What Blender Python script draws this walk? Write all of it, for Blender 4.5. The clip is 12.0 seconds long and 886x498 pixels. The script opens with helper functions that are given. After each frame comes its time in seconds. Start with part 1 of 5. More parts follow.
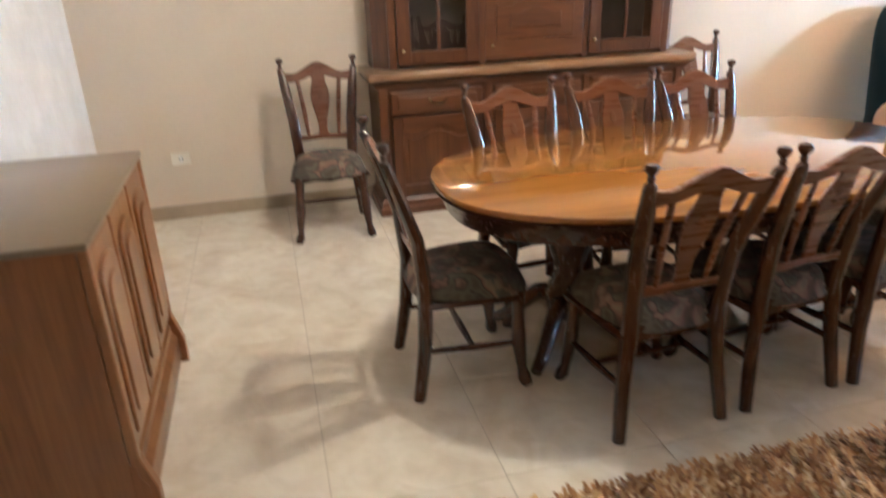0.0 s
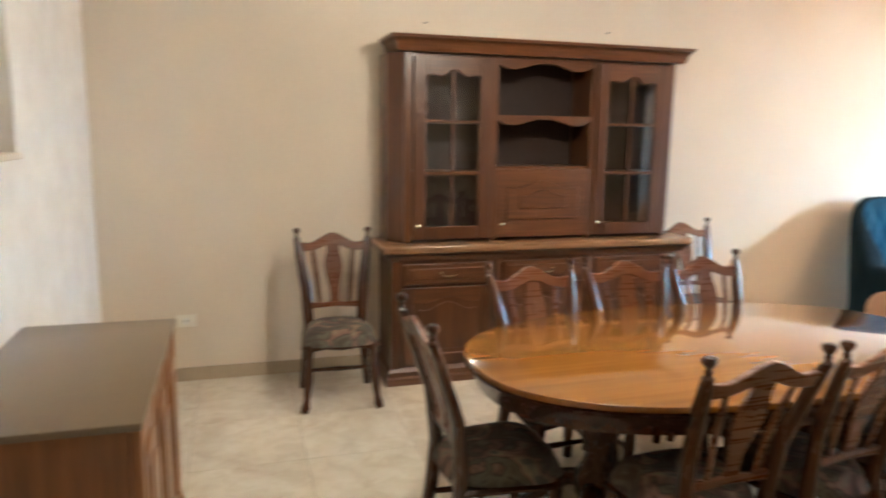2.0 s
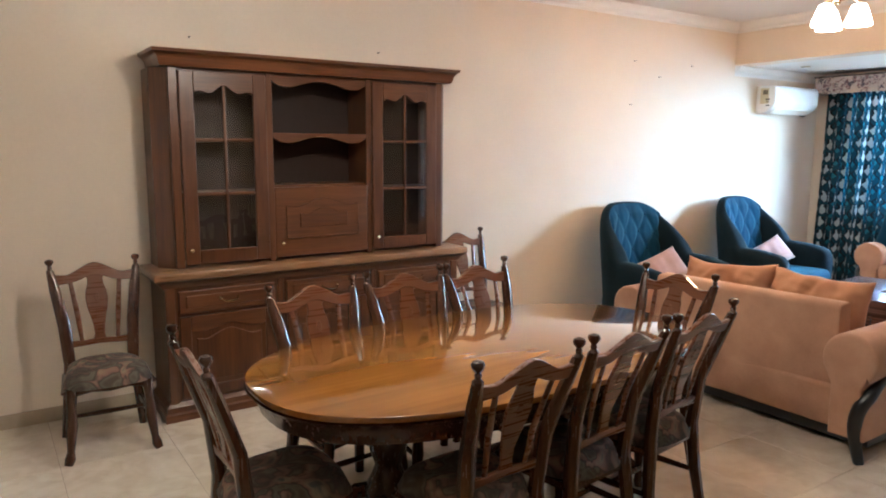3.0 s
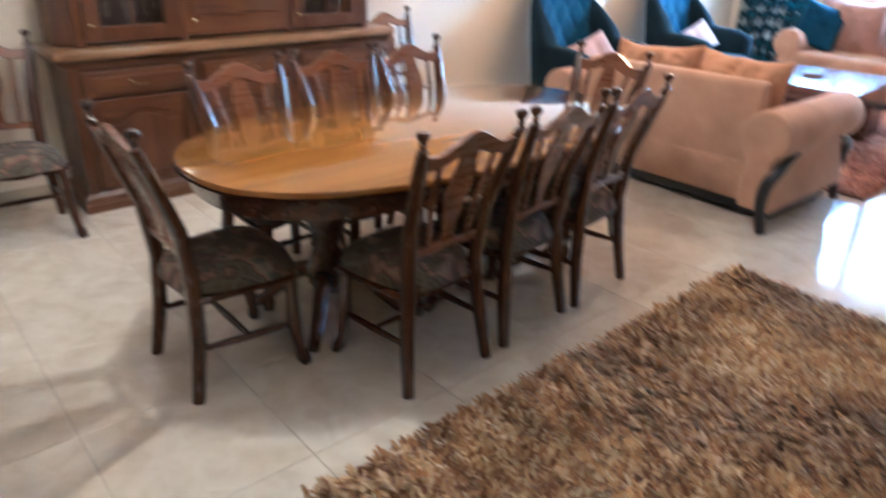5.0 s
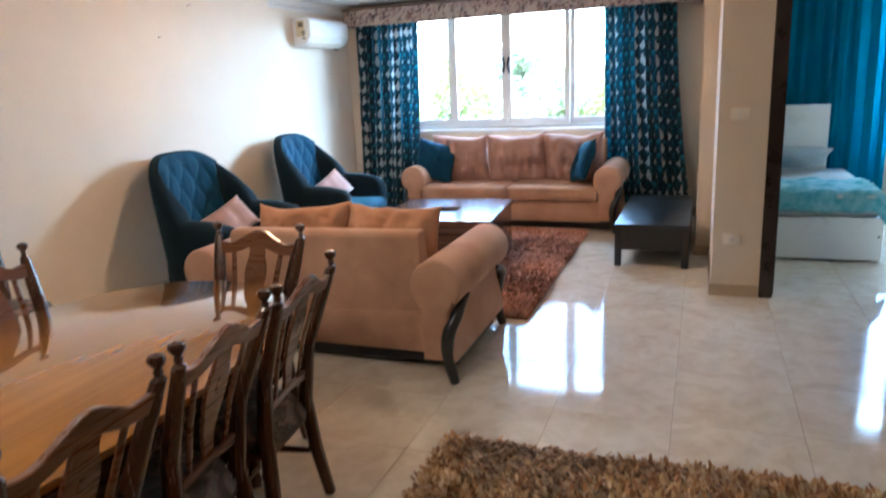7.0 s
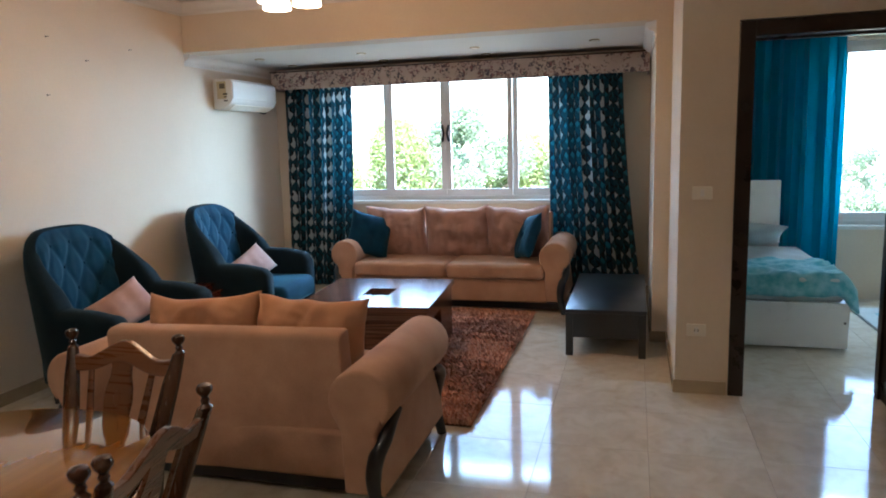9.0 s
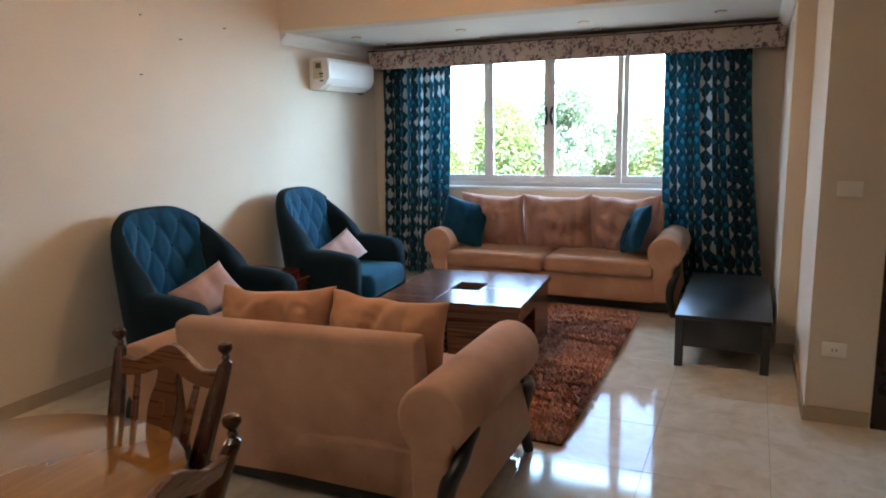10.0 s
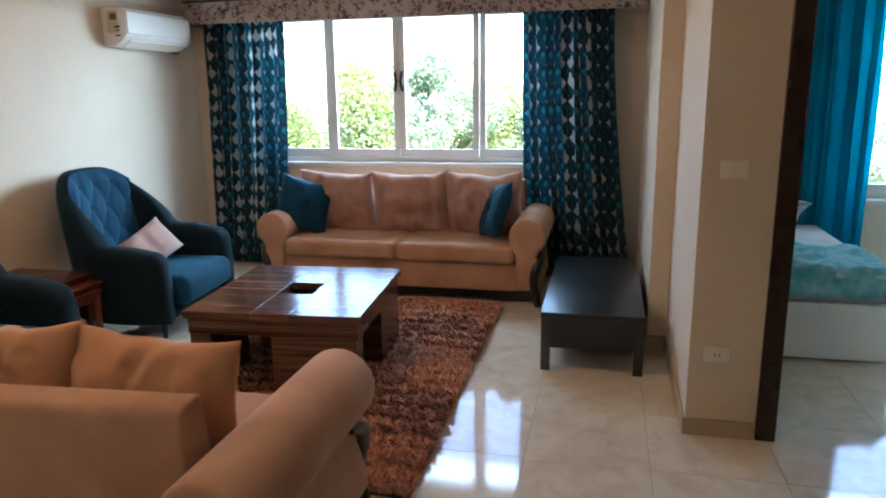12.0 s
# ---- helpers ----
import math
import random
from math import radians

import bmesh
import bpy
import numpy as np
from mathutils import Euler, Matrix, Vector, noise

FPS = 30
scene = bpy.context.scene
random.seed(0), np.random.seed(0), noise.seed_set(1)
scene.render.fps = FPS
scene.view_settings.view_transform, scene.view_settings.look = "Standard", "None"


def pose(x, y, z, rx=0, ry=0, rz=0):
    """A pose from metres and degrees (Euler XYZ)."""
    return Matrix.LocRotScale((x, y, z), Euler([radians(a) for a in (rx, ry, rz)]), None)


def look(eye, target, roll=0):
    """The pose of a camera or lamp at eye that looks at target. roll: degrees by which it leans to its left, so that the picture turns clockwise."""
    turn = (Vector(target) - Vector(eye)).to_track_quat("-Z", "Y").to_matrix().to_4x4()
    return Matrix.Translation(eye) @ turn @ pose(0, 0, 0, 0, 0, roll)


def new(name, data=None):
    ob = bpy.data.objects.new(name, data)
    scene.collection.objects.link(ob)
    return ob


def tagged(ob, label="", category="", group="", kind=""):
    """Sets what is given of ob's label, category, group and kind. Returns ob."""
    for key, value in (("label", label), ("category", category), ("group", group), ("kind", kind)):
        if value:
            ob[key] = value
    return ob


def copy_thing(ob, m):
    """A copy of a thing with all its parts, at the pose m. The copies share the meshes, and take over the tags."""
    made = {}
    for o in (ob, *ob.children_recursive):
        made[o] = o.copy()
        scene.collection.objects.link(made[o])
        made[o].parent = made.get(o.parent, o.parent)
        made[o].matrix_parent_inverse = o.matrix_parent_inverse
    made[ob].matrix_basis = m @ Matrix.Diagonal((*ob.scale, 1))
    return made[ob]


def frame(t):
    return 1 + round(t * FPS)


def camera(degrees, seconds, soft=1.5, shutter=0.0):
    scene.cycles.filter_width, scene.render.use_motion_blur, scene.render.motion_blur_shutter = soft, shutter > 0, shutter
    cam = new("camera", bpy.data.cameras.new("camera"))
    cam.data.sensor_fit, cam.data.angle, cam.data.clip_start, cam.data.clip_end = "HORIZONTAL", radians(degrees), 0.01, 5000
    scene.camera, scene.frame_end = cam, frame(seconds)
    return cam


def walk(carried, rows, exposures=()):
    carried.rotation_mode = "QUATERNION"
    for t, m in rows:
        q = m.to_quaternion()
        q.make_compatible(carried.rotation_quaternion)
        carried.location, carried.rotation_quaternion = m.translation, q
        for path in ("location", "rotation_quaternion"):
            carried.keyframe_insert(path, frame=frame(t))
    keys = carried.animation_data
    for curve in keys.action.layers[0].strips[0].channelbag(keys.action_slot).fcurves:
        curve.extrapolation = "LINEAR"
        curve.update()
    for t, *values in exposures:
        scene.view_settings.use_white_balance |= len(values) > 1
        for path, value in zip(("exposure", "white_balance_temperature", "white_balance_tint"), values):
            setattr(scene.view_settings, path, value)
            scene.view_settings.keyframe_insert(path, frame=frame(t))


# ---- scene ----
cam = camera(64.9, 12.0, soft=1.8, shutter=0.5)
PATH = [
    (0, (0.614, 1.32, 1.56), (1.046, 3.111, 0.783), -2.0),
    (0.5, (0.373, 1.348, 1.588), (0.791, 3.224, 1.038), -4.3),
    (1, (0.225, 1.329, 1.583), (0.37, 3.275, 1.146), -0.1),
    (1.5, (0.264, 1.336, 1.621), (0.497, 3.285, 1.24), 2.0),
    (2, (0.358, 1.397, 1.629), (0.92, 3.287, 1.292), 0.9),
    (2.5, (0.393, 1.36, 1.648), (1.32, 3.106, 1.343), 0.6),
    (3, (0.404, 1.361, 1.652), (1.503, 3.006, 1.36), 0.3),
    (3.2, (0.385, 1.365, 1.649), (1.488, 3.004, 1.338), 0.1),
    (4.8, (0.319, 1.452, 1.558), (1.427, 2.926, 0.783), 1.9),
    (5, (0.354, 1.426, 1.56), (1.544, 2.797, 0.721), 1.6),
    (5.5, (0.517, 1.512, 1.51), (1.78, 2.633, 0.439), 1.3),
    (6, (0.687, 1.564, 1.519), (2.127, 2.561, 0.553), 0.3),
    (6.5, (0.792, 1.674, 1.554), (2.451, 2.543, 0.854), 0.3),
    (7, (0.859, 1.818, 1.61), (2.678, 2.504, 1.139), -2.7),
    (7.2, (0.894, 1.867, 1.619), (2.733, 2.531, 1.199), -1.6),
    (8.8, (1.414, 1.942, 1.615), (3.292, 2.547, 1.286), -1.4),
    (9, (1.505, 1.989, 1.637), (3.411, 2.516, 1.338), -1.6),
    (9.5, (1.722, 2.046, 1.639), (3.607, 2.639, 1.328), -2.5),
    (10, (1.907, 2.046, 1.647), (3.706, 2.85, 1.304), -1.1),
    (10.5, (2.179, 2.042, 1.658), (3.972, 2.842, 1.272), -0.4),
    (11, (2.375, 2.165, 1.654), (4.249, 2.784, 1.335), -0.4),
    (11.5, (2.552, 2.191, 1.651), (4.45, 2.693, 1.267), -0.3),
    (12, (2.764, 2.145, 1.646), (4.664, 2.589, 1.207), -0.8),
]
EXPOSURES = [(0, 5.95, 5200, 8), (0.5, 6.0, 4950, 4), (1.5, 5.85, 5350, 2), (2.2, 5.7, 5400, 6), (3.0, 5.38, 5350, 10), (5.0, 5.95, 4700, 10), (5.6, 6.3, 4700, 8), (6.0, 6.3, 4750, 6), (6.5, 5.88, 5000, 8), (7.0, 5.08, 5300, 10), (8.8, 4.28, 5720, 10), (12.0, 4.27, 5880, 10)]
walk(cam, [(t, look(eye, target, roll)) for t, eye, target, roll in PATH], EXPOSURES)

world = bpy.data.worlds.new("sky")
scene.world = world
world.use_nodes = True
sky = world.node_tree.nodes.new("ShaderNodeTexSky")
sky.sky_type, sky.sun_disc = "NISHITA", False
sky.sun_elevation, sky.sun_rotation = radians(48), radians(200)
bg = world.node_tree.nodes["Background"]
world.node_tree.links.new(sky.outputs[0], bg.inputs[0])
bg.inputs[1].default_value = 0.15


def lamp(name, kind, m, energy, color, **more):
    data = bpy.data.lights.new(name, kind)
    data.energy, data.color = energy, color
    for key, value in more.items():
        if key == "size":
            data.size = value
        elif key == "size_y":
            data.shape, data.size_y = "RECTANGLE", value
        elif key == "soft":
            data.shadow_soft_size = value
        elif key == "angle":
            data.angle = value
    ob = new(name, data)
    ob.matrix_world = m
    return ob


SUN_DIR = Vector((-0.62, -0.25, 0.74))
lamp("sun", "SUN", look(SUN_DIR * 20, (0, 0, 0)), 4.0, (1.0, 0.95, 0.86), angle=radians(0.6))
# Three added area lamps outside, out of view, boost the sky's light indoors.
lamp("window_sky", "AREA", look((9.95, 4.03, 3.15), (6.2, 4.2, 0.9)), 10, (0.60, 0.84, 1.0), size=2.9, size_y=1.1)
# Added at the side, it throws window-level light along the north wall.
lamp("low_sky", "AREA", look((11.2, 1.55, 2.5), (6.9, 6.0, 1.2)), 18, (0.62, 0.86, 1.0), size=1.5, size_y=1.3)
lamp("bedroom_sky", "AREA", look((9.95, -0.75, 3.15), (6.8, -0.2, 0.6)), 5, (0.62, 0.88, 1.0), size=1.5, size_y=1.1)
lamp("pendant_glow", "POINT", pose(5.56, 4.07, 2.46), 1.3, (1.0, 0.47, 0.17), soft=0.12)
lamp("dining_glow", "POINT", pose(1.86, 3.80, 2.42), 1.2, (1.0, 0.80, 0.57), soft=0.06)
# Added warm fill behind the camera; no lamp fitting hangs here.
lamp("hall_glow", "POINT", pose(0.6, 0.2, 2.6), 0.10, (1.0, 0.60, 0.32), soft=0.1)


# ---- materials ----
def nodes_of(name):
    m = bpy.data.materials.new(name)
    m.use_nodes = True
    return m, m.node_tree.nodes, m.node_tree.links, m.node_tree.nodes["Principled BSDF"]


def ramp(n, links, source, stops):
    r = n.new("ShaderNodeValToRGB")
    while len(r.color_ramp.elements) < len(stops):
        r.color_ramp.elements.new(0.5)
    for e, (p, c) in zip(r.color_ramp.elements, stops):
        e.position, e.color = p, (*c, 1)
    links.new(source, r.inputs[0])
    return r.outputs[0]


def noise_at(n, links, scale, detail=4, stretch=(1, 1, 1), coord="Object", distort=0.0):
    tc, mp, t = n.new("ShaderNodeTexCoord"), n.new("ShaderNodeMapping"), n.new("ShaderNodeTexNoise")
    links.new(tc.outputs[coord], mp.inputs[0])
    mp.inputs["Scale"].default_value = stretch
    links.new(mp.outputs[0], t.inputs[0])
    t.inputs["Scale"].default_value, t.inputs["Detail"].default_value, t.inputs["Distortion"].default_value = scale, detail, distort
    return t.outputs["Fac"]


def bump(n, links, p, height, strength, distance=0.01):
    b = n.new("ShaderNodeBump")
    b.inputs["Strength"].default_value, b.inputs["Distance"].default_value = strength, distance
    links.new(height, b.inputs["Height"])
    links.new(b.outputs[0], p.inputs["Normal"])


def mixed(n, links, fac, a, b, blend="MIX"):
    m = n.new("ShaderNodeMix")
    m.data_type, m.blend_type = "RGBA", blend
    for sock, v in ((m.inputs[0], fac), (m.inputs[6], a), (m.inputs[7], b)):
        if isinstance(v, (int, float)):
            sock.default_value = v
        elif isinstance(v, tuple):
            sock.default_value = (*v, 1)
        else:
            links.new(v, sock)
    return m.outputs[2]


def plain(name, dark, light, rough=0.6, scale=3, fine=60, bumps=0.15, metal=0.0, distance=0.004, spec=0.5, coat=0.0):
    m, n, l, p = nodes_of(name)
    big, small = noise_at(n, l, scale), noise_at(n, l, fine)
    c = ramp(n, l, big, [(0.3, dark), (0.7, light)])
    c = mixed(n, l, 0.25, c, ramp(n, l, small, [(0.3, dark), (0.7, light)]))
    l.new(c, p.inputs["Base Color"])
    l.new(ramp(n, l, big, [(0.3, (rough * 0.85,) * 3), (0.7, (min(1, rough * 1.15),) * 3)]), p.inputs["Roughness"])
    p.inputs["Metallic"].default_value = metal
    p.inputs["Specular IOR Level"].default_value = spec
    p.inputs["Coat Weight"].default_value = coat
    if bumps:
        bump(n, l, p, small, bumps, distance)
    return m


def wood(name, dark, mid, light, rough=0.35, axis="X", scale=6.0, coat=0.2, grain=14.0):
    m, n, l, p = nodes_of(name)
    st = {"X": (0.12, 1, 1), "Y": (1, 0.12, 1), "Z": (1, 1, 0.12)}[axis]
    g = noise_at(n, l, scale, 5, tuple(s * 2 for s in st), distort=0.6)
    f = noise_at(n, l, grain * 6, 3, tuple((s if s == 1 else s * 0.4) for s in st))
    c = ramp(n, l, g, [(0.28, dark), (0.5, mid), (0.75, light)])
    c = mixed(n, l, 0.3, c, ramp(n, l, f, [(0.35, dark), (0.65, light)]))
    oi = n.new("ShaderNodeObjectInfo")
    c = mixed(n, l, 0.25, c, mixed(n, l, oi.outputs["Random"], dark, mid))
    l.new(c, p.inputs["Base Color"])
    l.new(ramp(n, l, f, [(0.2, (rough * 0.8,) * 3), (0.8, (rough * 1.25,) * 3)]), p.inputs["Roughness"])
    p.inputs["Coat Weight"].default_value = coat
    p.inputs["Coat Roughness"].default_value = 0.15
    bump(n, l, p, f, 0.12, 0.002)
    return m


WALL = plain("wall_paint", (0.66, 0.57, 0.455), (0.74, 0.65, 0.53), 0.72, 1.2, 45, 0.25, distance=0.003)
# Textured paint of the west wall; its paler tone includes the daylight falling there.
WALLW = plain("textured_daylit_wall_paint", (0.70, 0.66, 0.60), (0.84, 0.81, 0.76), 0.7, 5, 28, 0.5, distance=0.005)
CEIL = plain("ceiling_paint", (0.72, 0.71, 0.68), (0.78, 0.77, 0.74), 0.8, 1, 60, 0.1)
WHITE = plain("white_gloss", (0.74, 0.74, 0.72), (0.80, 0.80, 0.78), 0.3, 4, 80, 0.03)
PLASTIC = plain("cream_plastic", (0.78, 0.74, 0.64), (0.83, 0.79, 0.70), 0.35, 9, 80, 0.02)
ALU = plain("window_frame_paint", (0.66, 0.66, 0.64), (0.74, 0.74, 0.72), 0.35, 5, 80, 0.03)
SKIRT = plain("skirting_tile", (0.42, 0.34, 0.24), (0.52, 0.43, 0.31), 0.25, 3, 25, 0.03)
DARKWOOD = wood("dark_walnut", (0.026, 0.010, 0.006), (0.055, 0.021, 0.010), (0.10, 0.038, 0.017), 0.24, "Z", 9, 0.35)
CREST = wood("red_brown_chair_wood", (0.075, 0.024, 0.008), (0.118, 0.038, 0.012), (0.16, 0.056, 0.018), 0.28, "X", 3, 0.45)
BUFFET = wood("buffet_oak", (0.042, 0.013, 0.005), (0.095, 0.033, 0.010), (0.155, 0.060, 0.019), 0.36, "Z", 7, 0.25)
BUFFETX = wood("buffet_oak_across", (0.050, 0.016, 0.006), (0.112, 0.040, 0.012), (0.18, 0.070, 0.023), 0.36, "X", 7, 0.25)
BUFTOP = wood("buffet_worn_top", (0.16, 0.08, 0.035), (0.24, 0.13, 0.06), (0.32, 0.18, 0.09), 0.3, "X", 7, 0.3)
SIDEW = wood("sideboard_wood", (0.15, 0.058, 0.017), (0.26, 0.105, 0.032), (0.35, 0.155, 0.052), 0.35, "Z", 6, 0.25)
SIDETOP = plain("sideboard_top", (0.15, 0.10, 0.055), (0.20, 0.135, 0.075), 0.38, 2, 40, 0.04, coat=0.6)
SIDETOP.node_tree.nodes["Principled BSDF"].inputs["Coat Roughness"].default_value = 0.3
TABLETOP = wood("honey_veneer", (0.17, 0.062, 0.010), (0.27, 0.110, 0.018), (0.36, 0.165, 0.032), 0.12, "X", 1.6, 1.0, grain=5.0)
top_shader = TABLETOP.node_tree.nodes["Principled BSDF"]
top_shader.inputs["Specular IOR Level"].default_value = 0.2
top_shader.inputs["Coat Roughness"].default_value, top_shader.inputs["Coat IOR"].default_value = 0.02, 1.52
# Bluish base colour paints in the sky's reflection on the low table's top.
BLACKWOOD = plain("sky_tinted_black_wood", (0.006, 0.008, 0.011), (0.009, 0.013, 0.019), 0.34, 3, 30, 0.05, coat=0.35)
BLACKWOOD.node_tree.nodes["Principled BSDF"].inputs["Coat Roughness"].default_value = 0.28
FRAMEDARK = plain("door_frame_wood", (0.012, 0.006, 0.004), (0.028, 0.014, 0.009), 0.3, 4, 40, 0.05)
REDWOOD = wood("mahogany", (0.07, 0.018, 0.012), (0.14, 0.038, 0.024), (0.22, 0.07, 0.045), 0.22, "X", 8, 0.5)
METAL = plain("brass_metal", (0.45, 0.36, 0.22), (0.62, 0.52, 0.34), 0.25, 8, 80, 0.02, 1.0)
BLACKM = plain("black_metal", (0.01, 0.01, 0.01), (0.02, 0.02, 0.02), 0.35, 8, 80, 0.02)
# Darker than the oak: the shade inside the hutch is in this colour.
SHADEDIN = plain("shaded_cabinet_inside", (0.02, 0.009, 0.006), (0.035, 0.016, 0.010), 0.6, 4, 40, 0.1)


def fabric(name, dark, light, rough=0.9, scale=5, sheen=0.4, tint=(1, 1, 1), weave=260):
    m, n, l, p = nodes_of(name)
    big, small = noise_at(n, l, scale, 5), noise_at(n, l, weave, 2)
    c = mixed(n, l, 0.3, ramp(n, l, big, [(0.3, dark), (0.7, light)]), ramp(n, l, small, [(0.3, dark), (0.7, light)]))
    l.new(c, p.inputs["Base Color"])
    p.inputs["Roughness"].default_value = rough
    p.inputs["Sheen Weight"].default_value = sheen
    p.inputs["Sheen Roughness"].default_value = 0.4
    p.inputs["Sheen Tint"].default_value = (*tint, 1)
    p.inputs["Specular IOR Level"].default_value = 0.2
    bump(n, l, p, mixed(n, l, 0.6, small, big), 0.35, 0.004)
    return m


SOFA = fabric("tan_suede", (0.38, 0.21, 0.135), (0.62, 0.38, 0.255), 0.95, 4, 0.3, (1, 0.85, 0.75))
# Tan cushion by the window: cool daylight is put in as a pinkish tint.
DAYTAN = fabric("daylit_tan_cushion", (0.38, 0.225, 0.19), (0.54, 0.35, 0.30), 0.95, 5, 0.3, (1, 0.88, 0.8))
# Same tan on the near sofa, the pendant's warm light coloured in as orange.
LAMPTAN = fabric("lamplit_tan_cushion", (0.42, 0.21, 0.11), (0.58, 0.32, 0.19), 0.95, 5, 0.3, (1, 0.85, 0.75))
PINK = fabric("pale_pink_velvet", (0.40, 0.26, 0.24), (0.52, 0.36, 0.33), 0.9, 9, 0.5, (1, 0.9, 0.9))
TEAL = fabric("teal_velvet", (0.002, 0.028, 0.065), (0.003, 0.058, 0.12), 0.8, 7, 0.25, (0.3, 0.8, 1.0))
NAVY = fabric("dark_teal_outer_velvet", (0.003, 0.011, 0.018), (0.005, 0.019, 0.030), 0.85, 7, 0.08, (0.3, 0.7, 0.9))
QUILT = fabric("aqua_quilt", (0.03, 0.30, 0.38), (0.35, 0.60, 0.65), 0.9, 14, 0.2)
SHEET = fabric("grey_white_sheet", (0.40, 0.44, 0.44), (0.58, 0.62, 0.62), 0.9, 6, 0.2)
TEALCURT = fabric("teal_curtain", (0.0, 0.16, 0.28), (0.0, 0.26, 0.42), 0.85, 3, 0.2)
tn, tl = TEALCURT.node_tree.nodes, TEALCURT.node_tree.links
tr0, mx0 = tn.new("ShaderNodeBsdfTranslucent"), tn.new("ShaderNodeMixShader")
tr0.inputs[0].default_value, mx0.inputs[0].default_value = (0.0, 0.30, 0.48, 1), 0.45
tl.new(tn["Principled BSDF"].outputs[0], mx0.inputs[1])
tl.new(tr0.outputs[0], mx0.inputs[2])
tl.new(mx0.outputs[0], tn["Material Output"].inputs[0])


def seat_fabric():
    m, n, l, p = nodes_of("floral_seat_fabric")
    a, b = noise_at(n, l, 7.5, 2, distort=1.2), noise_at(n, l, 6.5, 2, distort=1.0)
    c = ramp(n, l, a, [(0.32, (0.075, 0.055, 0.040)), (0.43, (0.12, 0.115, 0.080)), (0.49, (0.055, 0.042, 0.035)), (0.55, (0.21, 0.12, 0.085)), (0.63, (0.24, 0.18, 0.115)), (0.70, (0.085, 0.09, 0.075))])
    c = mixed(n, l, ramp(n, l, b, [(0.46, (0, 0, 0)), (0.58, (0.6, 0.6, 0.6))]), c, (0.050, 0.036, 0.032))
    l.new(c, p.inputs["Base Color"])
    p.inputs["Roughness"].default_value = 0.95
    bump(n, l, p, noise_at(n, l, 240, 2), 0.3, 0.003)
    return m


SEAT = seat_fabric()


def floral_band():
    m, n, l, p = nodes_of("pelmet_floral_fabric")
    where, petals, tint = noise_at(n, l, 7, 2, distort=0.4), noise_at(n, l, 26, 3, distort=1.2), noise_at(n, l, 11, 2)
    spray = ramp(n, l, where, [(0.43, (0, 0, 0)), (0.49, (1, 1, 1))])
    petal = ramp(n, l, petals, [(0.44, (1, 1, 1)), (0.52, (0, 0, 0))])
    flower = ramp(n, l, tint, [(0.42, (0.08, 0.075, 0.09)), (0.55, (0.22, 0.11, 0.11)), (0.66, (0.10, 0.11, 0.10))])
    ground = ramp(n, l, noise_at(n, l, 3, 2), [(0.3, (0.40, 0.33, 0.29)), (0.7, (0.50, 0.42, 0.37))])
    c = mixed(n, l, mixed(n, l, 1.0, spray, petal, "MULTIPLY"), ground, flower)
    l.new(c, p.inputs["Base Color"])
    p.inputs["Roughness"].default_value = 0.9
    bump(n, l, p, petals, 0.2, 0.003)
    return m


PELMET = floral_band()


def math_node(n, links, op, a, b=None, c=None):
    k = n.new("ShaderNodeMath")
    k.operation = op
    for s, v in zip(k.inputs, (a, b, c)):
        if v is None:
            continue
        if isinstance(v, (int, float)):
            s.default_value = v
        else:
            links.new(v, s)
    return k.outputs[0]


def curtain_fabric():
    m, n, l, p = nodes_of("ogee_curtain_fabric")
    tc, sx = n.new("ShaderNodeTexCoord"), n.new("ShaderNodeSeparateXYZ")
    l.new(tc.outputs["UV"], sx.inputs[0])
    mt = lambda op, a, b=None, c=None: math_node(n, l, op, a, b, c)
    u, v = mt("DIVIDE", sx.outputs[0], 0.13), mt("DIVIDE", sx.outputs[1], 0.155)
    shift = noise_at(n, l, 2.2, 2)
    u, v = mt("ADD", u, mt("MULTIPLY", shift, 1.1)), mt("ADD", v, mt("MULTIPLY", shift, 1.0))

    def cell(du, dv, su, sv):
        fu = mt("ABSOLUTE", mt("SUBTRACT", mt("FRACT", mt("ADD", u, du)), 0.5))
        fv = mt("ABSOLUTE", mt("SUBTRACT", mt("FRACT", mt("ADD", v, dv)), 0.5))
        return mt("ADD", mt("MULTIPLY", fu, su), mt("MULTIPLY", fv, sv))

    white = mt("LESS_THAN", cell(0, 0, 3.0, 2.1), 0.84)
    small = mt("LESS_THAN", cell(0.5, 0.5, 4.5, 3.2), 0.7)
    wave = mt("MULTIPLY", mt("SINE", mt("MULTIPLY", v, 2 * math.pi)), 0.16)
    line = mt("LESS_THAN", mt("ABSOLUTE", mt("SUBTRACT", mt("ABSOLUTE", mt("SUBTRACT", mt("FRACT", mt("ADD", u, 0.0)), 0.5)), mt("ADD", 0.27, wave))), 0.055)
    c = mixed(n, l, noise_at(n, l, 4, 3), (0.004, 0.034, 0.055), (0.006, 0.065, 0.10))
    c = mixed(n, l, small, c, (0.02, 0.16, 0.22))
    c = mixed(n, l, white, c, (0.42, 0.48, 0.50))
    c = mixed(n, l, line, c, (0.006, 0.014, 0.022))
    l.new(c, p.inputs["Base Color"])
    p.inputs["Roughness"].default_value = 0.9
    tr, mx = n.new("ShaderNodeBsdfTranslucent"), n.new("ShaderNodeMixShader")
    l.new(c, tr.inputs[0])
    mx.inputs[0].default_value = 0.3
    l.new(p.outputs[0], mx.inputs[1])
    l.new(tr.outputs[0], mx.inputs[2])
    l.new(mx.outputs[0], n["Material Output"].inputs[0])
    bump(n, l, p, noise_at(n, l, 300, 2), 0.2, 0.002)
    return m


OGEE = curtain_fabric()


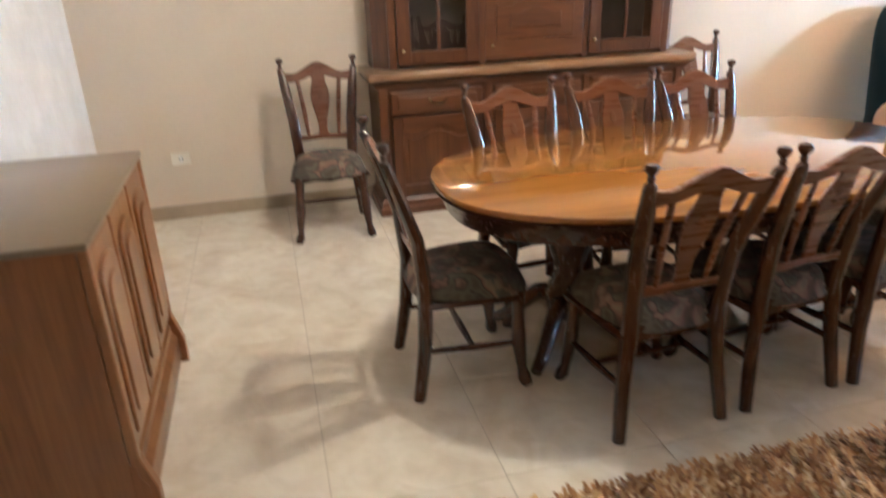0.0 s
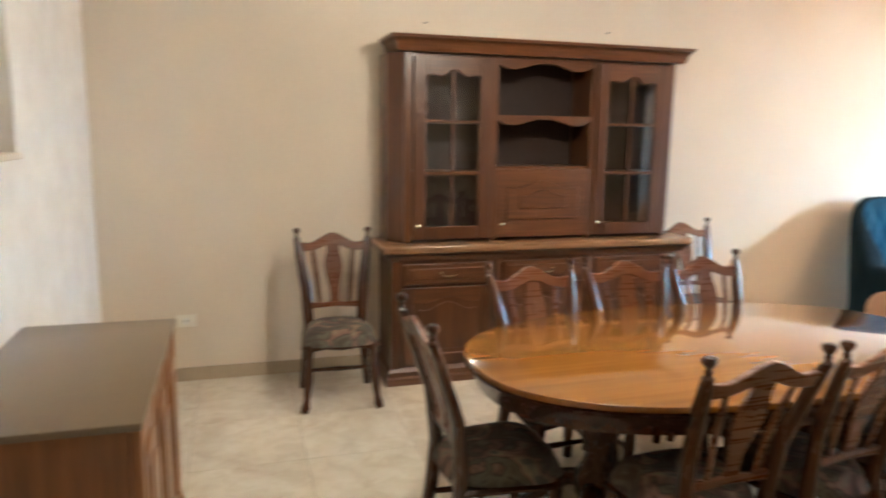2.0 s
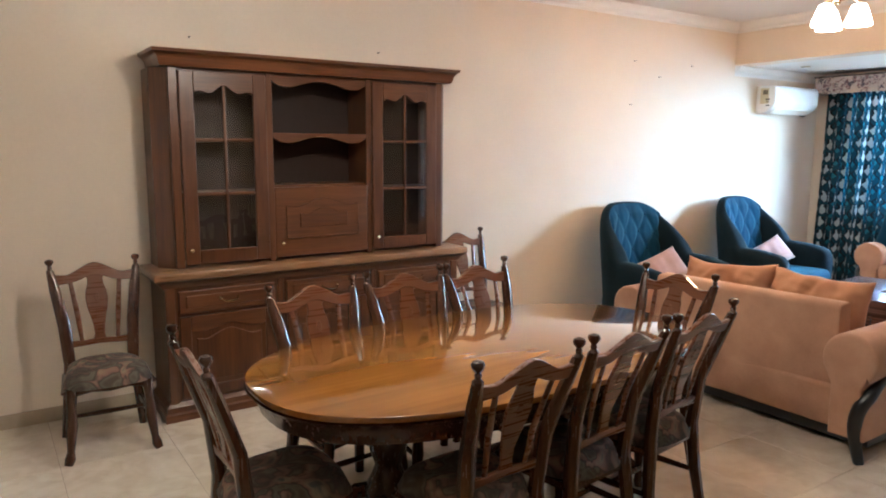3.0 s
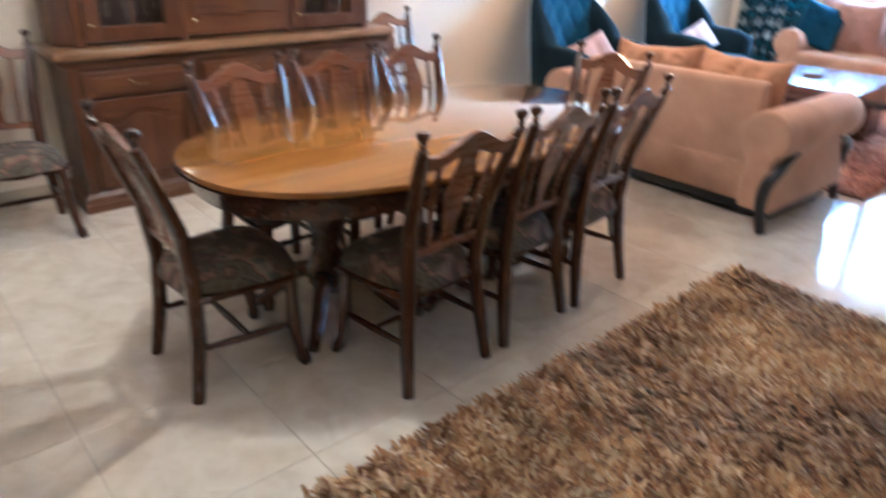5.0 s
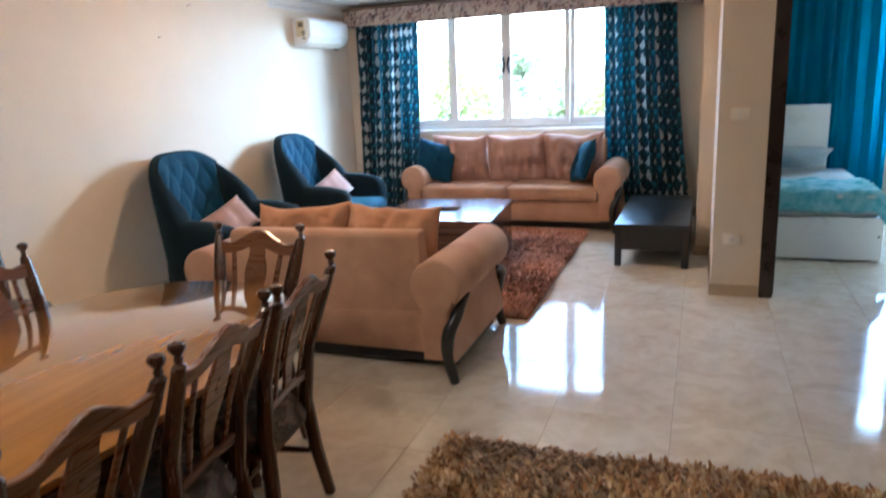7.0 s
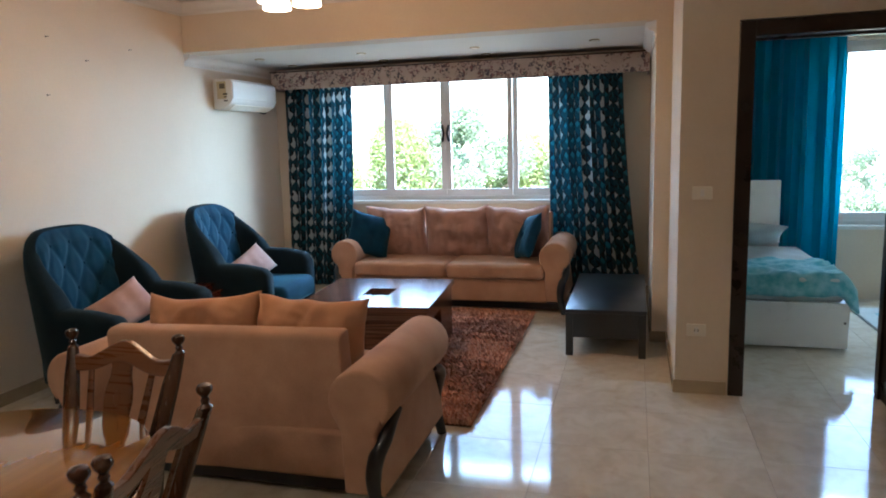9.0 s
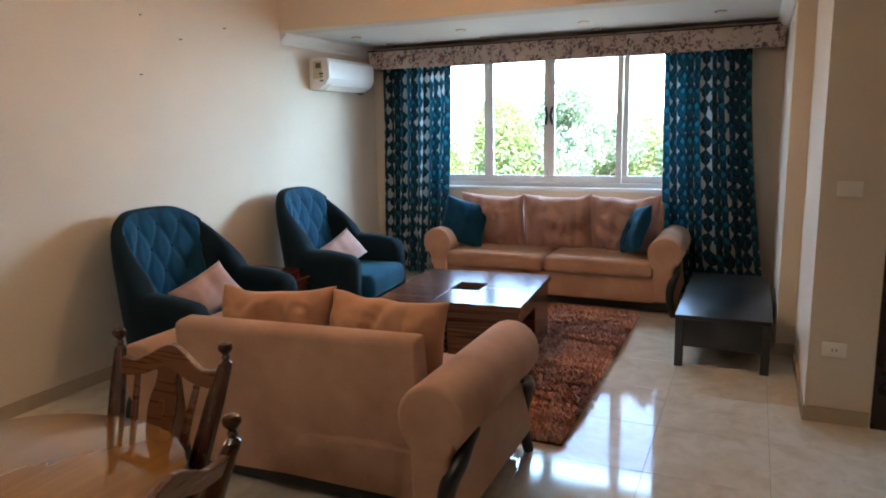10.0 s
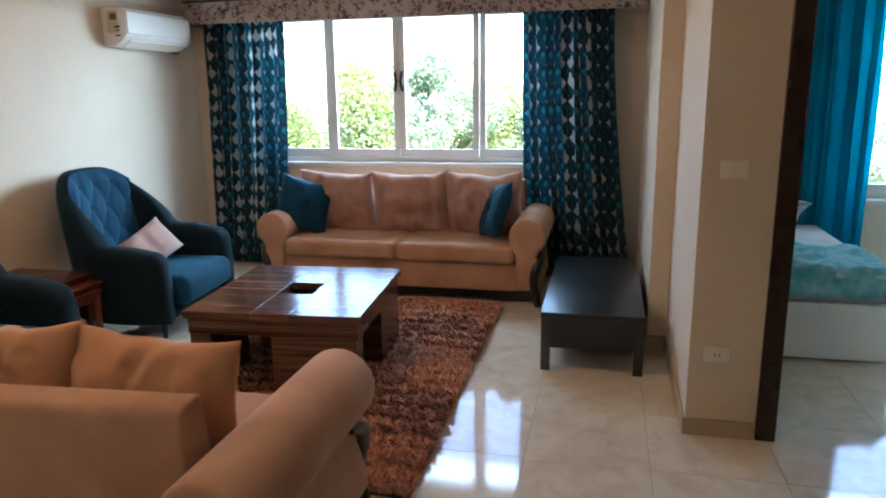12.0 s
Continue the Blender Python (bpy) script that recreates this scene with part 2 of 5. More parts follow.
def tile_marble():
    m, n, l, p = nodes_of("polished_floor_tile")
    geo, oi, add = n.new("ShaderNodeNewGeometry"), n.new("ShaderNodeObjectInfo"), n.new("ShaderNodeVectorMath")
    add.operation = "MULTIPLY_ADD"
    l.new(oi.outputs["Random"], add.inputs[0])
    add.inputs[1].default_value = (37, 53, 11)
    l.new(geo.outputs["Position"], add.inputs[2])
    a, b = n.new("ShaderNodeTexNoise"), n.new("ShaderNodeTexNoise")
    for t, s, d, w in ((a, 2.6, 6, 1.6), (b, 9.0, 6, 0.8)):
        l.new(add.outputs[0], t.inputs[0])
        t.inputs["Scale"].default_value, t.inputs["Detail"].default_value, t.inputs["Distortion"].default_value = s, d, w
    c = ramp(n, l, a.outputs["Fac"], [(0.30, (0.60, 0.51, 0.39)), (0.5, (0.70, 0.63, 0.51)), (0.62, (0.75, 0.69, 0.58)), (0.72, (0.64, 0.56, 0.44))])
    c = mixed(n, l, 0.35, c, ramp(n, l, b.outputs["Fac"], [(0.35, (0.56, 0.48, 0.37)), (0.6, (0.76, 0.70, 0.60))]))
    l.new(c, p.inputs["Base Color"])
    l.new(ramp(n, l, b.outputs["Fac"], [(0.3, (0.055,) * 3), (0.7, (0.10,) * 3)]), p.inputs["Roughness"])
    bump(n, l, p, a.outputs["Fac"], 0.03, 0.002)
    return m


TILE = tile_marble()
GROUT = plain("floor_grout", (0.30, 0.25, 0.18), (0.38, 0.32, 0.24), 0.8, 6, 90, 0.2)


def pile(name, stops, scale, stretch, rough=0.85):
    m, n, l, p = nodes_of(name)
    geo = n.new("ShaderNodeNewGeometry")
    a = noise_at(n, l, scale, 4, stretch)
    c = ramp(n, l, geo.outputs["Random Per Island"], stops)
    c = mixed(n, l, ramp(n, l, a, [(0.38, (0.0,) * 3), (0.62, (0.45,) * 3)]), c, tuple(x * 0.6 for x in stops[0][1]))
    l.new(c, p.inputs["Base Color"])
    p.inputs["Roughness"].default_value = rough
    p.inputs["Sheen Weight"].default_value = 0.3
    return m


SHAG = pile("brown_shag_pile", [(0.0, (0.18, 0.075, 0.028)), (0.3, (0.38, 0.185, 0.065)), (0.58, (0.57, 0.34, 0.14)), (0.82, (0.70, 0.50, 0.26)), (1.0, (0.80, 0.64, 0.42))], 7, (1, 1, 1))
REDRUG = pile("russet_pile", [(0.0, (0.34, 0.12, 0.06)), (0.5, (0.62, 0.26, 0.15)), (1.0, (0.85, 0.50, 0.33))], 3.0, (2.6, 0.5, 1))

GLASS = bpy.data.materials.new("clear_glass")
GLASS.use_nodes = True
g = GLASS.node_tree.nodes["Principled BSDF"]
g.inputs["Transmission Weight"].default_value, g.inputs["Roughness"].default_value, g.inputs["IOR"].default_value = 1.0, 0.0, 1.45
g.inputs["Base Color"].default_value = (0.96, 0.98, 0.98, 1)


def glow(name, color, strength):
    m, n, l, p = nodes_of(name)
    p.inputs["Base Color"].default_value = (0.8, 0.75, 0.65, 1)
    p.inputs["Emission Color"].default_value = (*color, 1)
    p.inputs["Emission Strength"].default_value = strength
    return m


SHADE = glow("lit_glass_shade", (1.0, 0.84, 0.62), 0.5)
# Leaf greens are lightened and greyed to carry the haze and glare outdoors.
LEAF = plain("foliage", (0.115, 0.15, 0.06), (0.20, 0.23, 0.11), 0.6, 2, 9, 0.2)
LEAF2 = plain("grey_foliage", (0.12, 0.165, 0.12), (0.20, 0.245, 0.18), 0.6, 2, 9, 0.2)
for leaf, tint in ((LEAF, (0.30, 0.40, 0.12, 1)), (LEAF2, (0.28, 0.38, 0.22, 1))):
    ln, ll = leaf.node_tree.nodes, leaf.node_tree.links
    through_leaf, leaf_mix = ln.new("ShaderNodeBsdfTranslucent"), ln.new("ShaderNodeMixShader")
    through_leaf.inputs[0].default_value, leaf_mix.inputs[0].default_value = tint, 0.5
    ll.new(ln["Principled BSDF"].outputs[0], leaf_mix.inputs[1])
    ll.new(through_leaf.outputs[0], leaf_mix.inputs[2])
    ll.new(leaf_mix.outputs[0], ln["Material Output"].inputs[0])
BARK = plain("bark", (0.10, 0.07, 0.05), (0.18, 0.13, 0.09), 0.9, 6, 30, 0.6)
EARTH = plain("earth", (0.20, 0.17, 0.12), (0.32, 0.28, 0.20), 0.95, 0.4, 4, 0.3)


# ---- mesh helpers ----
def part(name, bm, material, parent=None, label="", smooth=False, kind="", uv=None):
    me = bpy.data.meshes.new(name)
    if smooth:
        for f in bm.faces:
            f.smooth = True
    bm.to_mesh(me)
    bm.free()
    me.materials.append(material)
    ob = new(name, me)
    ob.parent = parent
    if smooth and smooth != "all":
        me.set_sharp_from_angle(angle=radians(40))
    return tagged(ob, label, kind=kind)


def thing(name, x, y, z, turn, label, category, group="", kind=""):
    ob = new(name)
    ob.empty_display_size = 0.1
    ob.matrix_world = pose(x, y, z, 0, 0, turn)
    return tagged(ob, label, category, group, kind)


def box(bm, x0, y0, z0, x1, y1, z1, bevel=0.0, seg=2, turn=None):
    r = bmesh.ops.create_cube(bm, size=1)
    vs = r["verts"]
    bmesh.ops.scale(bm, vec=(x1 - x0, y1 - y0, z1 - z0), verts=vs)
    bmesh.ops.translate(bm, vec=((x0 + x1) / 2, (y0 + y1) / 2, (z0 + z1) / 2), verts=vs)
    if turn is not None:
        bmesh.ops.transform(bm, matrix=turn, verts=vs)
    if bevel:
        es = list({e for v in vs for e in v.link_edges})
        bmesh.ops.bevel(bm, geom=es, offset=bevel, segments=seg, affect="EDGES", profile=0.5)
    return bm


def boxes(*dims, bevel=0.0, seg=2):
    bm = bmesh.new()
    for d in dims:
        box(bm, *d, bevel=bevel, seg=seg)
    return bm


def prism(bm, pts, d0, d1, axis="y", bevel=0.0, seg=1):
    """A closed outline, extruded from d0 to d1 along an axis; pts are the two other coordinates in order."""
    def at(a, b, d):
        return {"x": (d, a, b), "y": (a, d, b), "z": (a, b, d)}[axis]
    lo = [bm.verts.new(at(a, b, d0)) for a, b in pts]
    hi = [bm.verts.new(at(a, b, d1)) for a, b in pts]
    k = len(pts)
    faces = [bm.faces.new(lo), bm.faces.new(hi[::-1])]
    faces += [bm.faces.new((lo[(i + 1) % k], lo[i], hi[i], hi[(i + 1) % k])) for i in range(k)]
    bmesh.ops.recalc_face_normals(bm, faces=faces)
    if bevel:
        es = list({e for f in faces[:2] for e in f.edges})
        bmesh.ops.bevel(bm, geom=es, offset=bevel, segments=seg, affect="EDGES", profile=0.5)
    return bm


def lathe(bm, profile, at=(0, 0, 0), steps=12, m=None):
    rings = []
    for r, z in profile:
        ring = []
        for i in range(steps):
            a = 2 * math.pi * i / steps
            v = Vector((r * math.cos(a), r * math.sin(a), z))
            if m is not None:
                v = m @ v
            ring.append(bm.verts.new(v + Vector(at)))
        rings.append(ring)
    for a, b in zip(rings, rings[1:]):
        for i in range(steps):
            j = (i + 1) % steps
            bm.faces.new((a[i], a[j], b[j], b[i]))
    bm.faces.new(rings[0][::-1])
    bm.faces.new(rings[-1])
    return bm


def sweep(bm, path, sizes, steps=8, square=False):
    """A tube through the points of path; sizes gives (half width across x, half depth across y) or a radius at each point."""
    rings = []
    k = len(path)
    for i, c in enumerate(path):
        c = Vector(c)
        d = (Vector(path[min(i + 1, k - 1)]) - Vector(path[max(i - 1, 0)])).normalized()
        side = d.cross(Vector((0, 1, 0)))
        if side.length < 0.2:
            side = d.cross(Vector((1, 0, 0)))
        side.normalize()
        up = side.cross(d).normalized()
        s = sizes[i]
        a0, b0 = (s, s) if isinstance(s, (int, float)) else s
        ring = []
        for j in range(steps):
            t = 2 * math.pi * (j + 0.5) / steps
            cs, sn = math.cos(t), math.sin(t)
            if square:
                q = max(abs(cs), abs(sn)) ** 0.75
                cs, sn = cs / q, sn / q
            ring.append(bm.verts.new(c + side * a0 * cs + up * b0 * sn))
        rings.append(ring)
    for a, b in zip(rings, rings[1:]):
        for j in range(steps):
            bm.faces.new((a[j], a[(j + 1) % steps], b[(j + 1) % steps], b[j]))
    bm.faces.new(rings[0][::-1])
    bm.faces.new(rings[-1])
    bmesh.ops.recalc_face_normals(bm, faces=bm.faces)
    return bm


def grid_mesh(bm, nu, nv, fn, close_u=False):
    vs = [[bm.verts.new(fn(i / (nu if close_u else nu - 1), j / (nv - 1))) for j in range(nv)] for i in range(nu)]
    for i in range(nu if close_u else nu - 1):
        for j in range(nv - 1):
            k = (i + 1) % nu
            bm.faces.new((vs[i][j], vs[k][j], vs[k][j + 1], vs[i][j + 1]))
    return vs


def pillow(w, h, t, seed=0, crease=0.01, n=17, sag=0.0):
    """A stuffed cushion standing in the xz plane, its base at z 0, thickness along y."""
    bm = bmesh.new()
    rows = {}
    for side in (1, -1):
        g = []
        for i in range(n):
            row = []
            for j in range(n):
                u, v = 2 * i / (n - 1) - 1, 2 * j / (n - 1) - 1
                edge = i in (0, n - 1) or j in (0, n - 1)
                pinch = 1 - 0.075 * (1 - v * v) * abs(u) ** 3
                pinch2 = 1 - 0.075 * (1 - u * u) * abs(v) ** 3
                x, z = u * w / 2 * pinch, v * h / 2 * pinch2
                bulge = max(0.0, (1 - abs(u) ** 3.2) * (1 - abs(v) ** 3.2)) ** 0.55
                nz = noise.noise(Vector((x * 7 + seed * 9, z * 7, side))) * crease + noise.noise(Vector((x * 16 + seed, z * 5 + 3, side))) * crease * 0.8 - abs(noise.noise(Vector((x * 9 + z * 5, z * 17 - x * 6, side + seed)))) * crease * 0.55
                y = side * (t / 2 * bulge + (nz * bulge if not edge else 0))
                z += -sag * (1 - u * u) * (v > 0) * v + (sag * 1.2 * noise.noise(Vector((x * 6 + seed * 5, 0.3, 7))) * (v > 0) * v if sag else 0)
                if edge and side < 0:
                    row.append(rows[(i, j)])
                else:
                    vert = bm.verts.new((x, y, z + h / 2))
                    rows[(i, j)] = vert if edge or side > 0 else rows.get((i, j))
                    row.append(vert)
            g.append(row)
        for i in range(n - 1):
            for j in range(n - 1):
                q = (g[i][j], g[i + 1][j], g[i + 1][j + 1], g[i][j + 1])
                bm.faces.new(q if side > 0 else q[::-1])
    bmesh.ops.recalc_face_normals(bm, faces=bm.faces)
    return bm


def rounded(x0, y0, z0, x1, y1, z1, r=0.03, seg=4):
    return box(bmesh.new(), x0, y0, z0, x1, y1, z1, bevel=r, seg=seg)


def moulding(bm, profile, path):
    """A profile of (out, up) pairs swept along corners of path, mitred; each path point is (x, y, z, outx, outy)."""
    rings = [[bm.verts.new((x + o * ox, y + o * oy, z + u)) for o, u in profile] for x, y, z, ox, oy in path]
    for a, b in zip(rings, rings[1:]):
        for j in range(len(profile) - 1):
            bm.faces.new((a[j], a[j + 1], b[j + 1], b[j]))
        bm.faces.new((a[-1], a[0], b[0], b[-1]))
    bm.faces.new(rings[0])
    bm.faces.new(rings[-1][::-1])
    bmesh.ops.recalc_face_normals(bm, faces=bm.faces)
    return bm


def wavy_panel(bm, x0, x1, z0, z1, y0, y1, rise=0.03, bevel=0.0):
    """A board whose top edge is cut to a cathedral curve."""
    pts = [(x0, z0), (x1, z0)]
    k = 16
    for i in range(k + 1):
        t = i / k
        s = 2 * t - 1
        pts.append((x1 + (x0 - x1) * t, z1 + rise * (math.exp(-(s / 0.42) ** 2) - 0.25 * math.exp(-((abs(s) - 0.7) / 0.16) ** 2))))
    return prism(bm, pts, y0, y1, "y", bevel)


# ---- structure ----
NY, RY, WX, EX, BX = 6.0, 6.08, -0.47, 9.09, 7.25
H1, H2 = 2.95, 2.525
COLX, COLN, COLS, ALC = 6.08, 1.72, 1.40, 1.84


def wall(name, material, *dims):
    return tagged(part(name, boxes(*dims), material), kind="structure")


wall("wall_north", WALL, (WX - 0.2, NY, 0, BX, NY + 0.3, H1), (BX, RY, 0, EX + 0.25, NY + 0.3, H1))
wall("wall_west", WALLW, (WX - 0.2, 2.94, 0, WX, 3.40, H1), (WX - 0.2, 4.53, 0, WX, NY, H1), (WX - 0.2, 3.40, 0, WX, 4.53, 1.49), (WX - 0.2, 3.40, 2.35, WX, 4.53, H1), (WX - 0.55, 3.40, 1.49, WX - 0.45, 4.53, 2.35), (WX - 0.45, 3.30, 1.39, WX - 0.2, 4.63, 1.49), (WX - 0.45, 3.30, 2.35, WX - 0.2, 4.63, 2.45), (WX - 0.45, 3.30, 1.49, WX - 0.2, 3.40, 2.35), (WX - 0.45, 4.53, 1.49, WX - 0.2, 4.63, 2.35))
wall("wall_hall", WALL, (-2.2, 2.94, 0, WX - 0.2, 3.14, H1))
wall("wall_hall_west", WALL, (-2.4, -1.7, 0, -2.2, 3.14, H1))
wall("wall_south", WALL, (-2.2, -1.9, 0, EX + 0.25, -1.7, H1))
wall("wall_column", WALL, (COLX, COLS, 0, 6.50, COLN, H1), (6.50, COLN - 0.12, 0, BX, COLN, H1), (BX, COLN - 0.12, 0, EX + 0.25, ALC, H1))
wall("wall_door", WALL, (COLX, 0.50, 2.31, 6.28, COLS, H1), (COLX, -1.7, 0, 6.28, 0.42, H1))
WY0, WY1, WZ0, WZ1 = 2.66, 5.40, 1.00, 2.42
wall("wall_window", WALL, (EX, ALC, 0, EX + 0.25, WY0, H1), (EX, WY1, 0, EX + 0.25, RY, H1), (EX, WY0, 0, EX + 0.25, WY1, WZ0), (EX, WY0, WZ1, EX + 0.25, WY1, H1))
wall("wall_bedroom_window", WALL, (EX, -1.7, 0, EX + 0.25, -1.45, H1), (EX, 0.14, 0, EX + 0.25, COLN - 0.12, H1), (EX, -1.45, 0, EX + 0.25, 0.14, 0.73), (EX, -1.45, 2.50, EX + 0.25, 0.14, H1))
wall("beam", WALL, (BX, ALC, H2, BX + 0.25, RY, H1))
tagged(part("ceiling", boxes((-2.4, -1.9, H1, EX + 0.25, NY + 0.3, H1 + 0.2)), CEIL), kind="structure")
tagged(part("alcove_ceiling", boxes((BX + 0.25, ALC, H2, EX, RY, H2 + 0.15)), CEIL), kind="structure")

CROWN = [(0, 0), (0.012, 0), (0.02, 0.02), (0.05, 0.035), (0.075, 0.07), (0.08, 0.10), (0, 0.10)]
bm = bmesh.new()
moulding(bm, CROWN, [(BX, NY, H1 - 0.1, -1, -1), (WX, NY, H1 - 0.1, 1, -1)])
moulding(bm, CROWN, [(BX, 1.0, H1 - 0.1, -1, -1), (BX, NY, H1 - 0.1, -1, -1)])
moulding(bm, CROWN, [(WX, NY, H1 - 0.1, 1, -1), (WX, 3.0, H1 - 0.1, 1, -1)])
tagged(part("crown_moulding", bm, CEIL, smooth=True), kind="structure")
bm = moulding(bmesh.new(), CROWN, [(BX + 0.02, RY, H2 - 0.1, 1, -1), (EX, RY, H2 - 0.1, -1, -1), (EX, ALC, H2 - 0.1, -1, 1), (BX + 0.02, ALC, H2 - 0.1, 1, 1)])
tagged(part("alcove_crown_moulding", bm, CEIL, smooth=True), kind="structure")

SK = 0.085
bm = boxes((WX, NY - 0.012, 0, BX, NY, SK), (WX, 2.94, 0, WX + 0.012, NY - 0.012, SK), (BX, RY - 0.012, 0, EX, RY, SK), (EX - 0.012, ALC, 0, EX, RY - 0.012, SK),
           (BX, ALC, 0, EX - 0.012, ALC + 0.012, SK), (COLX - 0.012, COLS + 0.01, 0, COLX, COLN + 0.012, SK), (COLX, COLN, 0, BX, COLN + 0.012, SK), (BX - 0.012, COLN + 0.012, 0, BX, ALC + 0.012, SK),
           (COLX - 0.012, -1.7, 0, COLX, 0.34, SK), (-2.2, 2.928, 0, WX + 0.012, 2.94, SK))
tagged(part("baseboard", bm, SKIRT), kind="structure")
bm = bmesh.new()
box(bm, WX - 0.2, 3.40, 1.49, WX + 0.02, 4.53, 1.515, bevel=0.004, seg=1)
tagged(part("niche_sill", bm, WALL), kind="structure")

# floor: a grout bed and the tiles that lie on it
floor = tagged(part("floor", boxes((-2.4, -1.9, -0.15, EX + 0.25, NY + 0.3, -0.003)), GROUT), kind="structure")
# ---- window and door ----
def casement(name, y0, y1, z0, z1, mullions, label):
    w = tagged(new(name), label, "window", kind="structure")
    w.location = (EX + 0.06, 0, 0)
    part("window_frame", boxes((0, y0, z0, 0.07, y1, z0 + 0.05), (0, y0, z1 - 0.05, 0.07, y1, z1), (0, y0, z0 + 0.05, 0.07, y0 + 0.05, z1 - 0.05), (0, y1 - 0.05, z0 + 0.05, 0.07, y1, z1 - 0.05), bevel=0.004, seg=1), ALU, w)
    ys = [y0 + 0.05, *mullions, y1 - 0.05]
    for i, (a, b) in enumerate(zip(ys, ys[1:])):
        d = -0.012 if i in (1, 2) else 0.022
        t = 0.058
        s = part("sash", boxes((d, a, z0 + 0.05, d + 0.035, b, z0 + 0.05 + t * 1.3), (d, a, z1 - 0.05 - t, d + 0.035, b, z1 - 0.05), (d, a, z0 + 0.05 + t * 1.3, d + 0.035, a + t, z1 - 0.05 - t), (d, b - t, z0 + 0.05 + t * 1.3, d + 0.035, b, z1 - 0.05 - t), bevel=0.004, seg=1), ALU, w)
        p = part("pane", boxes((d + 0.015, a + t, z0 + 0.05 + t * 1.3, d + 0.019, b - t, z1 - 0.05 - t)), GLASS, s)
        p.visible_shadow = False
    part("window_sill", boxes((-0.10, y0 - 0.03, z0 - 0.035, 0.0, y1 + 0.03, z0 + 0.004), bevel=0.006), ALU, w)
    return w


win = casement("window_1", WY0 + 0.003, WY1 - 0.003, WZ0 + 0.003, WZ1 - 0.003, (3.28, 4.03, 4.71), "white aluminium sliding window of four panes above the sofa")
for dy in (-0.037, 0.037):
    bm = bmesh.new()
    sweep(bm, [(-0.02, 4.03 + dy, 1.66), (-0.035, 4.03 + dy * 0.9, 1.69), (-0.04, 4.03 + dy * 0.55, 1.75), (-0.035, 4.03 + dy * 0.9, 1.81), (-0.02, 4.03 + dy, 1.84)], [0.012, 0.016, 0.013, 0.016, 0.012], 8)
    part("window_handle", bm, BLACKM, win, "black moulded window latch", smooth=True)
casement("window_2", -1.447, 0.137, 0.733, 2.497, (-0.66,), "white aluminium bedroom window")

door = tagged(new("door_1"), "dark brown wooden door frame of the bedroom, its door out of the way", "door frame", kind="structure")
door.location = (COLX, 0, 0)
part("jamb", boxes((-0.015, 1.31, 0, 0.215, COLS, 2.30), bevel=0.004, seg=1), FRAMEDARK, door)
part("jamb", boxes((-0.015, 0.42, 0, 0.215, 0.51, 2.30), bevel=0.004, seg=1), FRAMEDARK, door)
part("lintel", boxes((-0.015, 0.51, 2.21, 0.215, 1.31, 2.30), bevel=0.004, seg=1), FRAMEDARK, door)
part("stop", boxes((0.09, 1.295, 0, 0.13, 1.31, 2.195), (0.09, 0.51, 0, 0.13, 0.525, 2.195), (0.09, 0.51, 2.195, 0.13, 1.31, 2.21)), FRAMEDARK, door)


# ---- curtains ----
def curtain(name, x, y0, y1, z0, z1, folds, material, label, flare=(0, 0), depth=0.045, seed=0):
    nu, nv = folds * 10 + 1, 24
    width = 1.9 * (y1 - y0)
    me = bpy.data.meshes.new(name)
    vs, fs, uvs = [], [], []
    for j in range(nv):
        t = j / (nv - 1)
        z = z0 + (z1 - z0) * t
        a = y0 + flare[0] * (1 - t) ** 1.6
        b = y1 + flare[1] * (1 - t) ** 1.6
        for i in range(nu):
            s = i / (nu - 1)
            wob = 0.34 * math.sin(6 * s + seed) + 0.10 * math.sin(15 * s + 2 * seed) + 0.28 * noise.noise(Vector((s * 9, t * 1.5, seed)))
            ph = 2 * math.pi * folds * s + wob * 4
            d = depth * (0.75 + 0.35 * noise.noise(Vector((s * 6, t * 2, seed + 4)))) * (1.0 - 0.25 * t)
            vs.append((d * math.sin(ph) + 0.012 * noise.noise(Vector((s * 20, t * 5, seed))), a + (b - a) * s + 0.016 * math.sin(2 * ph), z))
            uvs.append((width * s, z))
    for j in range(nv - 1):
        for i in range(nu - 1):
            k = j * nu + i
            fs.append((k, k + 1, k + nu + 1, k + nu))
    me.from_pydata(vs, [], fs)
    lay = me.uv_layers.new(name="UVMap")
    for lp in me.loops:
        lay.data[lp.index].uv = uvs[lp.vertex_index]
    for p in me.polygons:
        p.use_smooth = True
    me.materials.append(material)
    ob = new(name, me)
    ob.location = (x, 0, 0)
    return tagged(ob, label, "curtain")


curtain("curtain", 8.935, 5.06, 5.87, 0.03, 2.38, 7, OGEE, "teal curtain with white diamond pattern, in folds beside the armchair", flare=(0.12, 0.05), seed=1)
curtain("curtain", 8.86, 2.12, 2.86, 0.03, 2.38, 7, OGEE, "teal curtain with white diamond pattern, flaring behind the black low table", flare=(-0.22, -0.08), seed=5)
curtain("bedroom_curtain", 8.93, 0.08, 1.10, 0.04, 2.72, 8, TEALCURT, "plain teal bedroom curtain drawn beside the window", seed=9, depth=0.05)
pel = thing("pelmet", 0, 0, 0, 0, "box pelmet covered in floral fabric above the window", "pelmet")
part("fascia", boxes((8.70, 1.86, 2.275, 8.715, 5.92, 2.462), bevel=0.003, seg=1), PELMET, pel)
part("pelmet_side", boxes((8.715, 1.86, 2.275, 9.088, 1.875, 2.462)), PELMET, pel)
part("pelmet_side", boxes((8.715, 5.905, 2.275, 9.088, 5.92, 2.462)), PELMET, pel)
